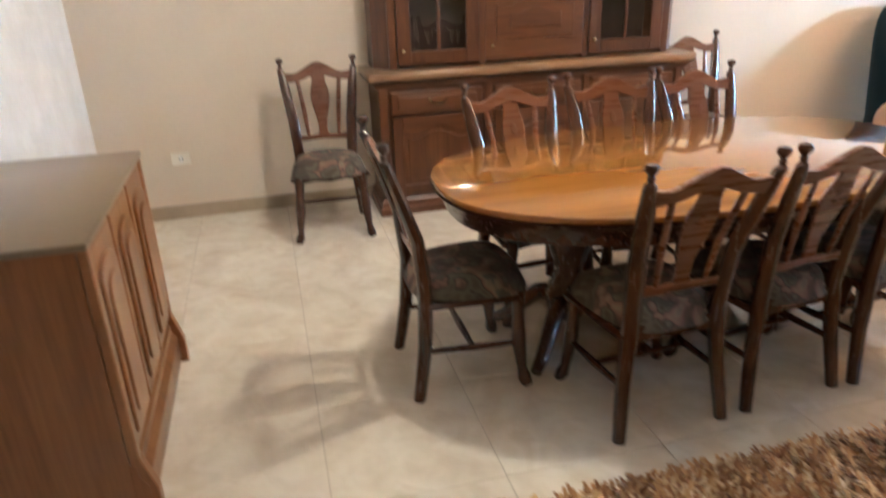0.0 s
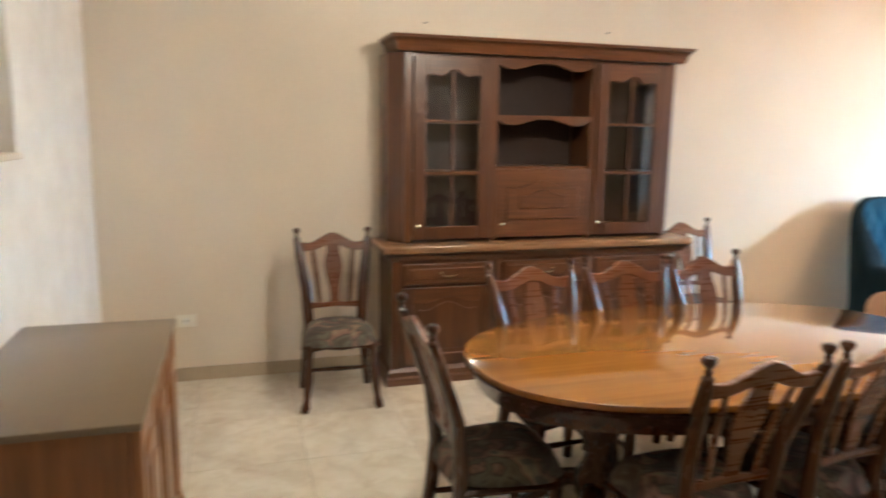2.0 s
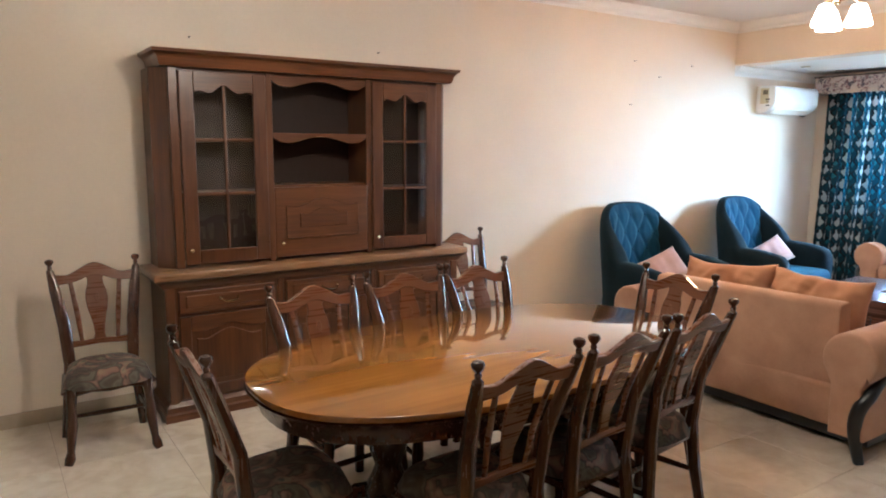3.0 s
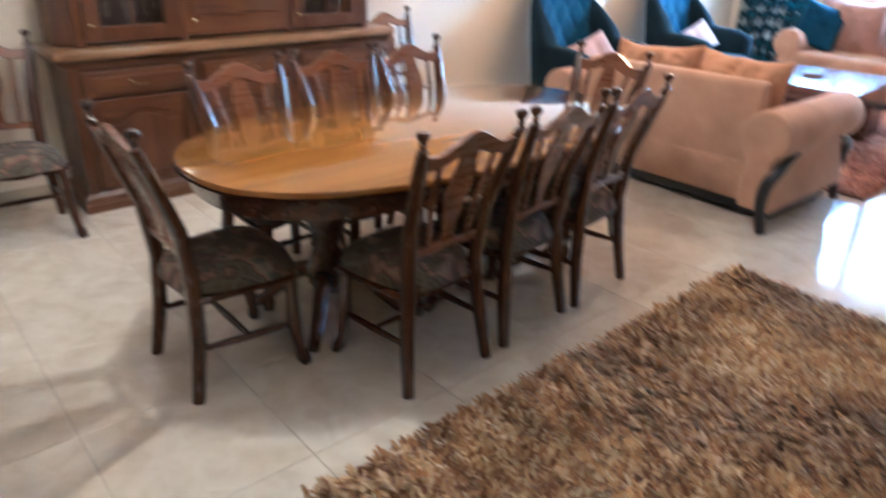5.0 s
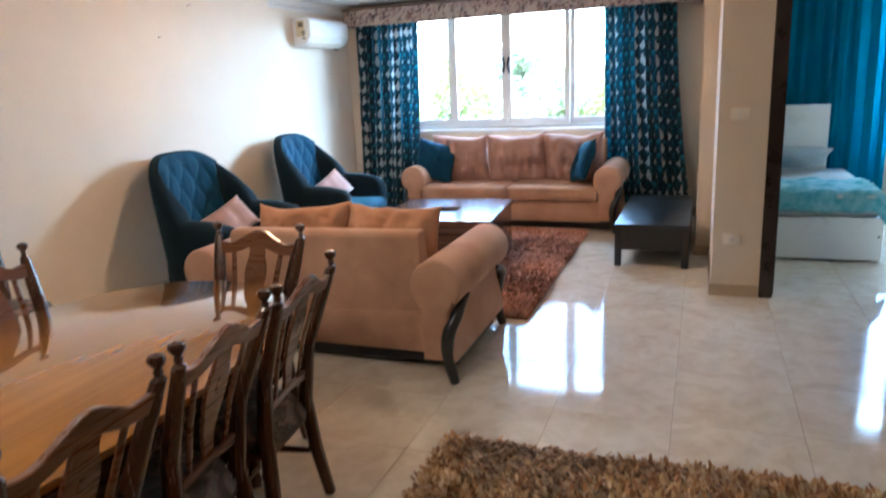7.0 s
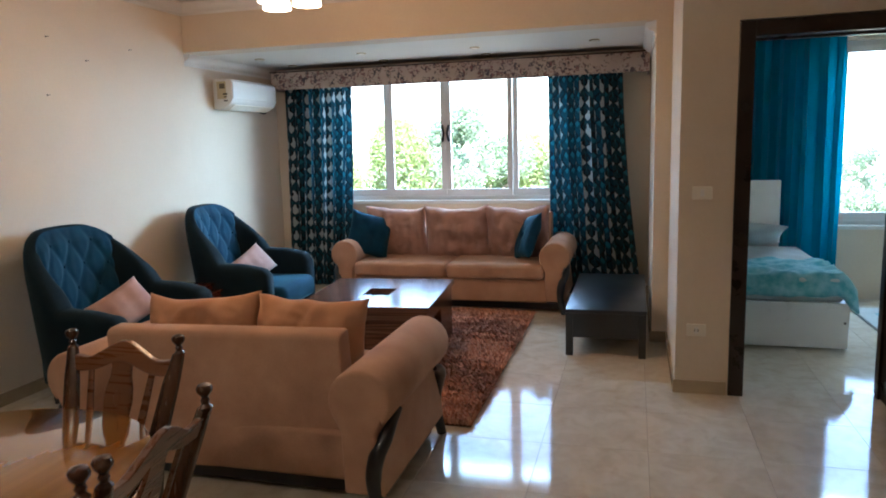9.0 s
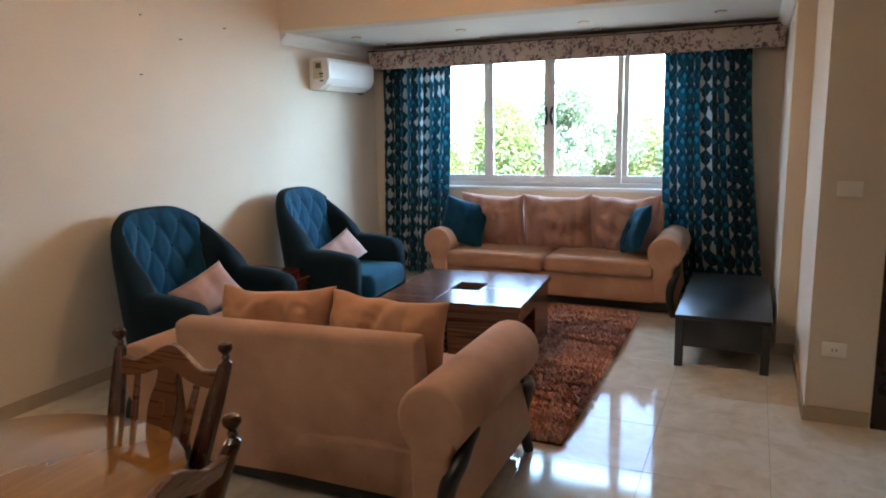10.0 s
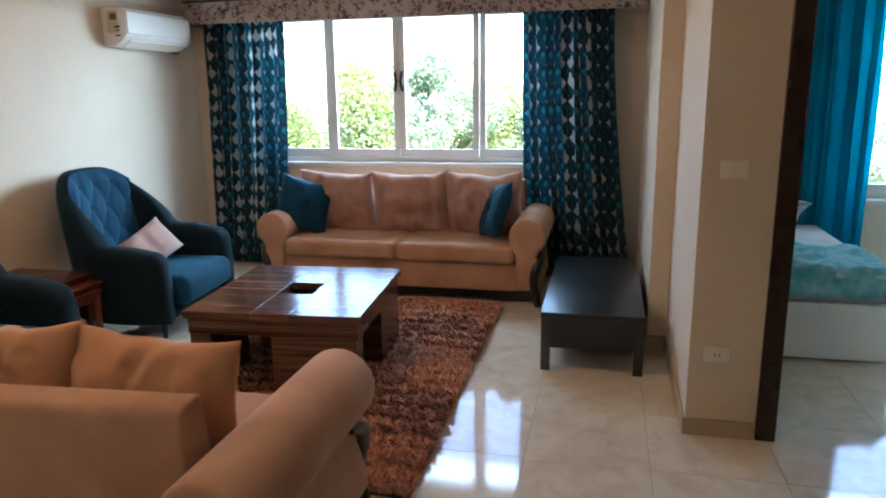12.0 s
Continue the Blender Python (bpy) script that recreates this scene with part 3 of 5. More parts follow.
part("rim", boxes((8.692, 1.852, 2.462, 9.088, 5.928, 2.478), bevel=0.003, seg=1), FRAMEDARK, pel)


# ---- air conditioner ----
def air_conditioner():
    t = thing("air_conditioner", 7.80, RY, 2.04, 0, "white wall-mounted air conditioner with an energy sticker on its side", "air conditioner")
    prof = [(0, 0), (-0.10, 0.0), (-0.18, 0.045), (-0.215, 0.09), (-0.215, 0.27), (-0.208, 0.285), (-0.19, 0.295), (0, 0.30)]
    part("casing", prism(bmesh.new(), prof, 0, 0.89, "x", bevel=0.008, seg=2), WHITE, t, smooth=True)
    part("front_panel", prism(bmesh.new(), [(-0.2165, 0.095), (-0.2235, 0.10), (-0.2235, 0.262), (-0.2165, 0.267)], 0.01, 0.88, "x"), WHITE, t)
    part("louvre", prism(bmesh.new(), [(-0.105, -0.004), (-0.11, -0.010), (-0.19, 0.042), (-0.184, 0.047)], 0.08, 0.83, "x"), PLASTIC, t)
    part("energy_sticker", boxes((-0.003, -0.15, 0.10, -0.0005, -0.05, 0.27)), plain("sticker_yellow", (0.55, 0.48, 0.30), (0.62, 0.55, 0.38), 0.5, 4, 50, 0.0), t, "worn yellow sticker")
    part("sticker_bar", boxes((-0.0042, -0.14, 0.20, -0.0032, -0.08, 0.25)), plain("sticker_ink", (0.10, 0.09, 0.06), (0.16, 0.13, 0.08), 0.5, 9, 50, 0.0), t)
    for y, z, w, h in ((-0.165, 0.20, 0.05, 0.014), (-0.16, 0.175, 0.035, 0.010), (-0.165, 0.135, 0.045, 0.012)):
        part("printed_line", boxes((-0.0042, y, z - 0.06, -0.0032, y + w, z + h - 0.06)), BLACKM, t)
    part("drain_pipe", sweep(bmesh.new(), [(0.86, -0.03, 0.0), (0.93, -0.03, -0.01), (0.97, -0.03, 0.0)], [0.012] * 3, 8), BLACKM, t, smooth=True)


air_conditioner()


def downlight(x, y):
    t = thing("recessed_downlight", x, y, H2 - 0.0015, 0, "small round recessed ceiling spot, unlit", "ceiling light", "spots in the lowered ceiling")
    part("ring", lathe(bmesh.new(), [(0.040, 0), (0.048, -0.003), (0.050, -0.009), (0.044, -0.011), (0.038, -0.006)], steps=20), METAL, t, smooth=True)
    part("bulb", lathe(bmesh.new(), [(0.005, -0.006), (0.034, -0.007), (0.034, -0.0105), (0.005, -0.012)], steps=16), PLASTIC, t, smooth=True)


for x, y in ((7.95, 5.62), (8.0, 4.55), (8.1, 3.45), (8.1, 2.35), (8.62, 5.60), (8.62, 4.55), (8.62, 3.45)):
    downlight(x, y)


def pendant(x, y, z, label, arms=3):
    t = thing("pendant_lamp", x, y, H1, 0, label, "ceiling lamp")
    part("ceiling_rose", lathe(bmesh.new(), [(0.02, -0.05), (0.07, -0.035), (0.085, -0.002)], steps=20), METAL, t, smooth=True)
    part("stem", lathe(bmesh.new(), [(0.01, z - H1 + 0.16), (0.01, -0.04)], steps=10), METAL, t, smooth=True)
    for i in range(arms):
        a = 2 * math.pi * i / arms + 0.9
        cx, cy = 0.13 * math.cos(a), 0.13 * math.sin(a)
        part("arm", sweep(bmesh.new(), [(0, 0, z - H1 + 0.18), (cx * 0.6, cy * 0.6, z - H1 + 0.20), (cx, cy, z - H1 + 0.15)], [0.007] * 3, 8), METAL, t, smooth=True)
        s = part("shade", lathe(bmesh.new(), [(0.02, 0.15), (0.045, 0.14), (0.06, 0.10), (0.085, 0.03), (0.088, 0.0), (0.082, 0.0), (0.055, 0.09), (0.02, 0.13)], at=(cx, cy, z - H1), steps=24), SHADE, t, "lit frosted glass shade", smooth=True)
        s.visible_shadow = False


pendant(5.56, 4.07, 2.50, "ceiling lamp with lit frosted glass shades over the sofas")
pendant(1.86, 3.80, 2.46, "ceiling lamp with lit frosted glass shades over the dining table")


def switch(x, y, z, turn, label, rockers=1, w=0.118, h=0.08, name="light_switch", holes=False):
    t = thing(name, x, y, z, turn, label, "switch" if not holes else "socket")
    part("plate", boxes((-w / 2, -0.010, -h / 2, w / 2, 0, h / 2), bevel=0.004), PLASTIC, t, smooth=True)
    for i in range(rockers):
        c = (i - (rockers - 1) / 2) * 0.03
        part("rocker", boxes((c - 0.012, -0.014, -0.022, c + 0.012, -0.010, 0.022), bevel=0.0015, seg=1), WHITE, t)
    if holes:
        for c in (-0.01, 0.01):
            part("hole", boxes((c - 0.002, -0.0155, -0.008, c + 0.002, -0.0135, 0.008)), BLACKM, t)


switch(COLX, 1.583, 1.292, -90, "cream light switch plate on the column")
switch(COLX, 1.597, 0.42, -90, "cream socket plate low on the column", name="wall_socket", holes=True)
switch(WX, 3.43, 1.275, 90, "pale switch plate on the textured wall below the niche", w=0.09, h=0.12)
switch(WX, 3.42, 1.145, 90, "pale switch plate on the textured wall, the lower of two", w=0.09, h=0.12)
switch(0.02, NY, 0.40, 0, "cream socket plate near the corner of the wall", name="wall_socket", holes=True)
for x, z in ((5.67, 2.459), (6.03, 2.33), (6.52, 2.466), (5.63, 2.053), (1.58, 2.32), (2.92, 2.324)):
    bm = bmesh.new()
    lathe(bm, [(0.006, 0), (0.006, 0.004), (0.002, 0.006), (0.002, 0.022), (0.004, 0.024)], steps=8, m=Matrix.Rotation(radians(90), 3, "X"))
    ob = part("nail", bm, BLACKM)
    ob.location = (x, NY, z)
    tagged(ob, "bare dark nail stuck in the painted wall", "nail", "nails in the wall")


# ---- dining chair ----
def dining_chair():
    """Faces +y; its origin lies on the floor midway between the back feet."""
    t = thing("dining_chair", 0, 0, 0, 0, "dark carved wooden dining chair with vase splat and floral seat", "chair", "dining chairs")
    for s in (-1, 1):
        path = [(s * 0.205, 0.0, 0), (s * 0.185, 0.035, 0.22), (s * 0.163, 0.05, 0.44), (s * 0.176, 0.025, 0.66), (s * 0.205, -0.042, 0.86), (s * 0.221, -0.078, 0.962)]
        leg = part("back_leg", sweep(bmesh.new(), path, [(0.022, 0.022), (0.026, 0.026), (0.031, 0.028), (0.032, 0.024), (0.029, 0.021), (0.020, 0.018)], 8, True), DARKWOOD, t, smooth=True)
        part("finial", lathe(bmesh.new(), [(0.015, 0.955), (0.019, 0.968), (0.010, 0.978), (0.013, 0.988), (0.009, 0.996), (0.021, 1.012), (0.023, 1.022), (0.018, 1.032), (0.004, 1.037)], at=(s * 0.2225, -0.081, 0), steps=12), DARKWOOD, leg, smooth=True)
        fp = [(s * 0.222, 0.43, 0), (s * 0.212, 0.42, 0.03), (s * 0.205, 0.412, 0.07), (s * 0.192, 0.40, 0.20), (s * 0.188, 0.40, 0.30), (s * 0.182, 0.40, 0.41)]
        part("front_leg", sweep(bmesh.new(), fp, [(0.021, 0.021), (0.027, 0.027), (0.019, 0.019), (0.030, 0.030), (0.023, 0.023), (0.030, 0.030)], 10), DARKWOOD, t, smooth=True)
        part("side_rail", sweep(bmesh.new(), [(s * 0.172, 0.05, 0.388), (s * 0.198, 0.40, 0.388)], [(0.012, 0.034), (0.012, 0.034)], 8, True), DARKWOOD, t)
        part("stretcher", sweep(bmesh.new(), [(s * 0.186, 0.04, 0.20), (s * 0.190, 0.22, 0.19), (s * 0.194, 0.405, 0.185)], [0.011, 0.015, 0.011], 8), DARKWOOD, t, smooth=True)
    part("cross_stretcher", sweep(bmesh.new(), [(-0.19, 0.22, 0.19), (0, 0.22, 0.19), (0.19, 0.22, 0.19)], [0.010, 0.015, 0.010], 8), DARKWOOD, t, smooth=True)
    part("front_rail", prism(bmesh.new(), [(-0.18, 0.425), (0.18, 0.425), (0.18, 0.365), (0.09, 0.378), (0, 0.368), (-0.09, 0.378), (-0.18, 0.365)], 0.39, 0.412, "y", 0.003), DARKWOOD, t)
    part("rear_rail", boxes((-0.16, 0.036, 0.365, 0.16, 0.058, 0.425), bevel=0.003), DARKWOOD, t)
    bm = bmesh.new()
    rows = []
    n, mm = 17, 17
    for i in range(n):
        row = []
        for j in range(mm):
            u, v = 2 * i / (n - 1) - 1, 2 * j / (mm - 1) - 1
            sq = 1 / max(1e-6, (abs(u) ** 3.4 + abs(v) ** 3.4) ** (1 / 3.4)) * max(abs(u), abs(v)) if (u or v) else 1
            e = max(abs(u), abs(v))
            x = u * sq * (0.215 + 0.032 * v)
            y = 0.235 + v * sq * 0.225
            z = 0.404 + 0.093 * (1 - e ** 4) ** 0.45 - 0.012 * (1 - e) ** 2
            row.append(bm.verts.new((x * (1 if e < 1 else 0.97), y, z)))
        rows.append(row)
    for i in range(n - 1):
        for j in range(mm - 1):
            bm.faces.new((rows[i][j], rows[i + 1][j], rows[i + 1][j + 1], rows[i][j + 1]))
    rim = [rows[i][0] for i in range(n)] + [rows[n - 1][j] for j in range(1, mm)] + [rows[i][mm - 1] for i in range(n - 2, -1, -1)] + [rows[0][j] for j in range(mm - 2, 0, -1)]
    bmesh.ops.recalc_face_normals(bm, faces=bm.faces)
    bm.faces.new([bm.verts.new(v.co) for v in rim[::-1]])
    part("seat", bm, SEAT, t, "faded green and pink floral upholstered seat", smooth="all")

    def back_y(z):
        return 0.05 - 0.025 * max(0, (z - 0.44)) / 0.22 if z < 0.66 else 0.025 - 0.068 * (z - 0.66) / 0.2

    def board(name, outline, d=0.018, parent=t, material=CREST, lab=""):
        bm2 = bmesh.new()
        prism(bm2, outline, -d / 2, d / 2, "y", 0.003)
        for v in bm2.verts:
            v.co.y += back_y(v.co.z)
        return part(name, bm2, material, parent, lab)
    crest = [(-0.203, 0.895), (-0.205, 0.945)]
    for i in range(17):
        s = i / 8 - 1
        crest.append((s * 0.19, 0.946 + 0.056 * math.exp(-(s / 0.45) ** 2) - 0.010 * math.exp(-((abs(s) - 0.75) / 0.2) ** 2)))
    crest += [(0.205, 0.945), (0.203, 0.895)]
    for i in range(17):
        s = 1 - i / 8
        crest.append((s * 0.19, 0.890 + 0.042 * math.exp(-(s / 0.45) ** 2)))
    board("crest_rail", crest, 0.024)
    board("lower_rail", [(-0.158, 0.535), (-0.160, 0.575), (-0.08, 0.569), (0, 0.577), (0.08, 0.569), (0.160, 0.575), (0.158, 0.535), (0, 0.545)], 0.020)
    prof = [(0.567, 0.034), (0.60, 0.026), (0.65, 0.030), (0.70, 0.040), (0.75, 0.052), (0.80, 0.058), (0.84, 0.054), (0.88, 0.042), (0.91, 0.040), (0.935, 0.050)]
    board("splat", [(-w, z) for z, w in prof] + [(w, z) for z, w in reversed(prof)], 0.014)
    board("splat_rosette", [(0.015 * math.cos(a * math.pi / 6), 0.81 + 0.028 * math.sin(a * math.pi / 6)) for a in range(12)], 0.018, t, CREST)
    for s in (-1, 1):
        part("spindle", sweep(bmesh.new(), [(s * 0.092, back_y(0.56), 0.565), (s * 0.105, back_y(0.72), 0.72), (s * 0.128, back_y(0.91), 0.915)], [(0.011, 0.006), (0.016, 0.007), (0.012, 0.006)], 8), CREST, t, smooth=True)
    for ob in t.children_recursive:
        ob.data.transform(Matrix.Diagonal((1, 1, 0.978, 1)))
    return t


CHAIRS = [  # x, y of the middle of the back feet, turn, label
    (1.030, 3.712, -90, "dark carved dining chair at the oval table's end"),
    (1.838, 3.080, 3, "dark carved dining chair beside the table and the shag rug"),
    (2.356, 3.122, 6, "dark carved dining chair pushed in under the table's long side"),
    (2.848, 3.160, 7, "dark carved dining chair near the table's rounded end"),
    (1.725, 4.390, 184, "dining chair with lit crest rail between table and buffet"),
    (2.262, 4.435, 178, "dining chair facing the table in front of the buffet"),
    (2.755, 4.448, 185, "dining chair at the far corner of the table beyond the buffet"),
    (3.425, 3.720, 90, "dining chair at the table end, behind the tan sofa"),
    (0.925, 5.69, 178, "dining chair standing alone against the wall beside the buffet"),
    (3.520, 5.740, 180, "dining chair against the wall at the far side of the buffet"),
]
first = dining_chair()
for k, (x, y, a, lab) in enumerate(CHAIRS):
    c = first if k == 0 else copy_thing(first, pose(x, y, 0, 0, 0, a))
    c.matrix_basis = pose(x, y, 0, 0, 0, a)
    tagged(c, lab)


# ---- dining table ----
TCX, TCY, TA, TB = 2.295, 3.79, 1.108, 0.620


def oval(a, b, k=2.4, n=72):
    out = []
    for i in range(n):
        t = 2 * math.pi * i / n
        c, s = math.cos(t), math.sin(t)
        out.append((a * math.copysign(abs(c) ** (2 / k), c), b * math.copysign(abs(s) ** (2 / k), s)))
    return out


def dining_table():
    t = thing("dining_table", TCX, TCY, 0, 1.7, "oval dining table with polished honey veneer top and dark edge", "table")
    part("tabletop", prism(bmesh.new(), oval(TA, TB), 0.735, 0.76, "z", 0.006, 2), TABLETOP, t, "glossy honey-coloured veneer top", smooth=True)
    bm = bmesh.new()
    rings = []
    for off, z in ((-0.012, 0.734), (0.004, 0.730), (-0.01, 0.715), (-0.03, 0.70), (-0.05, 0.64), (-0.075, 0.64), (-0.075, 0.734)):
        rings.append([bm.verts.new((x, y, z)) for x, y in oval(TA + off, TB + off)])
    for a, b in zip(rings, rings[1:] + rings[:1]):
        for i in range(72):
            j = (i + 1) % 72
            bm.faces.new((a[i], a[j], b[j], b[i]))
    bmesh.ops.recalc_face_normals(bm, faces=bm.faces)
    part("apron", bm, DARKWOOD, t, "dark moulded apron", smooth=True)
    for s in (-1, 1):
        x = s * 0.55
        ped = part("pedestal", lathe(bmesh.new(), [(0.06, 0.12), (0.09, 0.16), (0.10, 0.24), (0.07, 0.30), (0.055, 0.34), (0.075, 0.40), (0.095, 0.48), (0.06, 0.56), (0.07, 0.60), (0.13, 0.66), (0.13, 0.733)], at=(x, 0, 0), steps=20), DARKWOOD, t, smooth=True)
        for a in (45, 135, 225, 315):
            cx, cy = math.cos(radians(a)), math.sin(radians(a))
            pts = [(x + cx * d, cy * d, z) for d, z in ((0.05, 0.22), (0.14, 0.20), (0.22, 0.12), (0.30, 0.05), (0.35, 0.026))]
            part("foot", sweep(bmesh.new(), pts, [0.04, 0.036, 0.032, 0.028, 0.024], 10), DARKWOOD, ped, smooth=True)
    part("stretcher", boxes((-0.5, -0.025, 0.20, 0.5, 0.025, 0.27), bevel=0.006), DARKWOOD, t)


dining_table()


# ---- buffet ----
def cathedral_front(name, x0, x1, z0, z1, y, parent, material=BUFFET, rise=0.035, t=0.022, frame=0.065):
    """A door: a flat frame proud of a raised panel with a curved head; front face at y, outward is -y."""
    d = part(name, boxes((x0, y, z0, x0 + frame, y + t, z1), (x1 - frame, y, z0, x1, y + t, z1), (x0 + frame, y, z0, x1 - frame, y + t, z0 + frame), bevel=0.004, seg=1), material, parent)
    pts = [(x0 + frame, z1), (x1 - frame, z1)]
    k = 16
    for i in range(k + 1):
        s = 2 * i / k - 1
        pts.append((x1 - frame + (x0 - x1 + 2 * frame) * i / k, z1 - frame - rise + rise * (1.0 * math.exp(-(s / 0.45) ** 2) + 0.4 * abs(s) ** 6)))
    part("head_rail", prism(bmesh.new(), pts, y, y + t, "y", 0.003), BUFFETX if material == BUFFET else material, d)
    part("field", boxes((x0 + frame - 0.004, y + 0.012, z0 + frame - 0.004, x1 - frame + 0.004, y + 0.020, z1 - frame + 0.004)), material, d)
    part("raised_panel", wavy_panel(bmesh.new(), x0 + frame + 0.03, x1 - frame - 0.03, z0 + frame + 0.03, z1 - frame - rise - 0.03, y + 0.002, y + 0.012, rise, 0.004), material, d)
    return d


def buffet():
    t = thing("buffet", 0, 0, 0, 0, "tall brown oak buffet with glazed doors, open shelves and drawers", "cabinet")
    bx0, bx1, fy = 1.27, 3.35, 5.575
    zt = 0.912
    part("base_body", boxes((bx0, fy + 0.024, 0.0, bx1, NY - 0.02, zt - 0.05)), BUFFET, t)
    bm = bmesh.new()
    plinth = [(0, 0), (0.035, 0), (0.035, 0.045), (0.022, 0.055), (0.022, 0.085), (0.008, 0.10), (0.0, 0.11)]
    moulding(bm, plinth, [(bx0, NY - 0.02, 0, -1, 0), (bx0, fy + 0.022, 0, -1, -1), (bx1, fy + 0.022, 0, 1, -1), (bx1, NY - 0.02, 0, 1, 0)])
    part("plinth", bm, BUFFETX, t, smooth=True)
    bm = bmesh.new()
    lip = [(0, 0), (0.01, 0.0), (0.02, 0.015), (0.03, 0.03), (0.05, 0.045), (0.06, 0.05), (0, 0.05)]
    moulding(bm, lip, [(bx0, NY - 0.02, zt - 0.10, -1, 0), (bx0, fy + 0.022, zt - 0.10, -1, -1), (bx1, fy + 0.022, zt - 0.10, 1, -1), (bx1, NY - 0.02, zt - 0.10, 1, 0)])
    part("under_moulding", bm, BUFFETX, t, smooth=True)
    part("counter", boxes((bx0 - 0.065, fy - 0.045, zt - 0.048, bx1 + 0.065, NY - 0.02, zt), bevel=0.012, seg=3), BUFTOP, t, "worn lighter counter edge", smooth=True)
    cols = [(bx0 + 0.075, bx0 + 0.665), (bx0 + 0.745, bx1 - 0.745), (bx1 - 0.665, bx1 - 0.075)]
    for (a, b) in cols:
        dr = part("drawer", boxes((a, fy, 0.655, b, fy + 0.024, 0.79), bevel=0.006), BUFFETX, t)
        part("drawer_panel", boxes((a + 0.04, fy - 0.008, 0.685, b - 0.04, fy + 0.002, 0.762), bevel=0.006), BUFFETX, dr)
        c = (a + b) / 2
        part("drawer_handle", sweep(bmesh.new(), [(c - 0.055, fy - 0.008, 0.735), (c - 0.045, fy - 0.03, 0.722), (c - 0.02, fy - 0.034, 0.712), (c + 0.02, fy - 0.034, 0.712), (c + 0.045, fy - 0.03, 0.722), (c + 0.055, fy - 0.008, 0.735)], [0.006, 0.005, 0.006, 0.006, 0.005, 0.006], 8), METAL, dr, "tarnished brass drop handle", smooth=True)
        cathedral_front("cupboard_door", a, b, 0.13, 0.635, fy, t, rise=0.045)
    for x in (bx0, bx0 + 0.685, bx1 - 0.725, bx1 - 0.055):
        w = 0.055 if x in (bx0, bx1 - 0.055) else 0.04
        part("pilaster", boxes((x, fy + 0.004, 0.11, x + w, fy + 0.022, zt - 0.10), bevel=0.004, seg=1), BUFFET, t)
    # hutch
    hx0, hx1, hy = 1.365, 3.265, 5.665
    z0, z1 = zt, 2.10
    L = [hx0, hx0 + 0.60, hx1 - 0.60, hx1]
    for x, s in ((hx0, -1), (hx1, 1)):
        side = [(x, hy + 0.026), (x + s * 0.085, hy + 0.115), (x + s * 0.085, NY - 0.02), (x - s * 0.022, NY - 0.02), (x - s * 0.022, hy + 0.026)]
        part("hutch_side", prism(bmesh.new(), side, z0, z1, "z", 0.003), BUFFET, t, "canted side of the upper cabinet")
    # Back board coloured dark for the shade of the recess.
    part("hutch_back", boxes((hx0 + 0.022, NY - 0.036, z0, hx1 - 0.022, NY - 0.02, z1)), SHADEDIN, t)
    part("hutch_top", boxes((hx0 + 0.022, hy + 0.024, z1 - 0.02, hx1 - 0.022, NY - 0.036, z1)), BUFFETX, t)
    for x in (L[1], L[2]):
        part("divider", boxes((x - 0.011, hy + 0.024, z0 + 0.001, x + 0.011, NY - 0.036, z1 - 0.02)), BUFFET, t)
    for x, w in ((L[0], 0.05), (L[1] - 0.02, 0.04), (L[2] - 0.02, 0.04), (L[3] - 0.05, 0.05)):
        part("stile", boxes((x, hy + 0.002, z0 + 0.001, x + w, hy + 0.024, z1), bevel=0.003, seg=1), BUFFET, t)
    bm = bmesh.new()
    cor = [(0, 0), (0.05, 0), (0.055, 0.012), (0.06, 0.02), (0.062, 0.04), (0.07, 0.055), (0.082, 0.07), (0.095, 0.075), (0.10, 0.093), (0.0, 0.093)]
    moulding(bm, cor, [(hx0, NY - 0.02, z1, -1, 0), (hx0, hy + 0.01, z1, -1, -1), (hx1, hy + 0.01, z1, 1, -1), (hx1, NY - 0.02, z1, 1, 0)])
    box(bm, hx0, hy + 0.01, z1, hx1, NY - 0.02, z1 + 0.09)
    part("cornice", bm, BUFFETX, t, "heavy moulded cornice", smooth=True)
    cz0, cz1 = z0 + 0.02, z1 - 0.02
    a, b = L[1] + 0.02, L[2] - 0.02
    for z in (1.38, 1.71):
        sh = part("shelf", boxes((a, hy + 0.03, z, b, NY - 0.038, z + 0.02)), BUFFETX, t)
    for zc in (1.73, cz1 + 0.002):
        pts = [(a, zc), (b, zc)]
        for i in range(25):
            s = 1 - i / 12
            pts.append(((a + b) / 2 + s * (b - a) / 2, zc - 0.06 + 0.04 * math.exp(-(s / 0.42) ** 2) - 0.008 * math.exp(-((abs(s) - 0.62) / 0.14) ** 2) + 0.03 * max(0, abs(s) - 0.85) / 0.15))
        part("scalloped_rail", prism(bmesh.new(), pts, hy + 0.006, hy + 0.024, "y", 0.002), BUFFETX, t)
    flap = part("drop_flap", boxes((a, hy, cz0, b, hy + 0.022, 1.385), bevel=0.005), BUFFETX, t)
    part("flap_field", wavy_panel(bmesh.new(), a + 0.07, b - 0.07, cz0 + 0.12, 1.385 - 0.12, hy - 0.012, hy + 0.001, 0.045, 0.004), BUFFETX, flap)
    part("flap_panel", wavy_panel(bmesh.new(), a + 0.16, b - 0.16, cz0 + 0.19, 1.385 - 0.17, hy - 0.022, hy - 0.011, 0.035, 0.004), BUFFETX, flap)
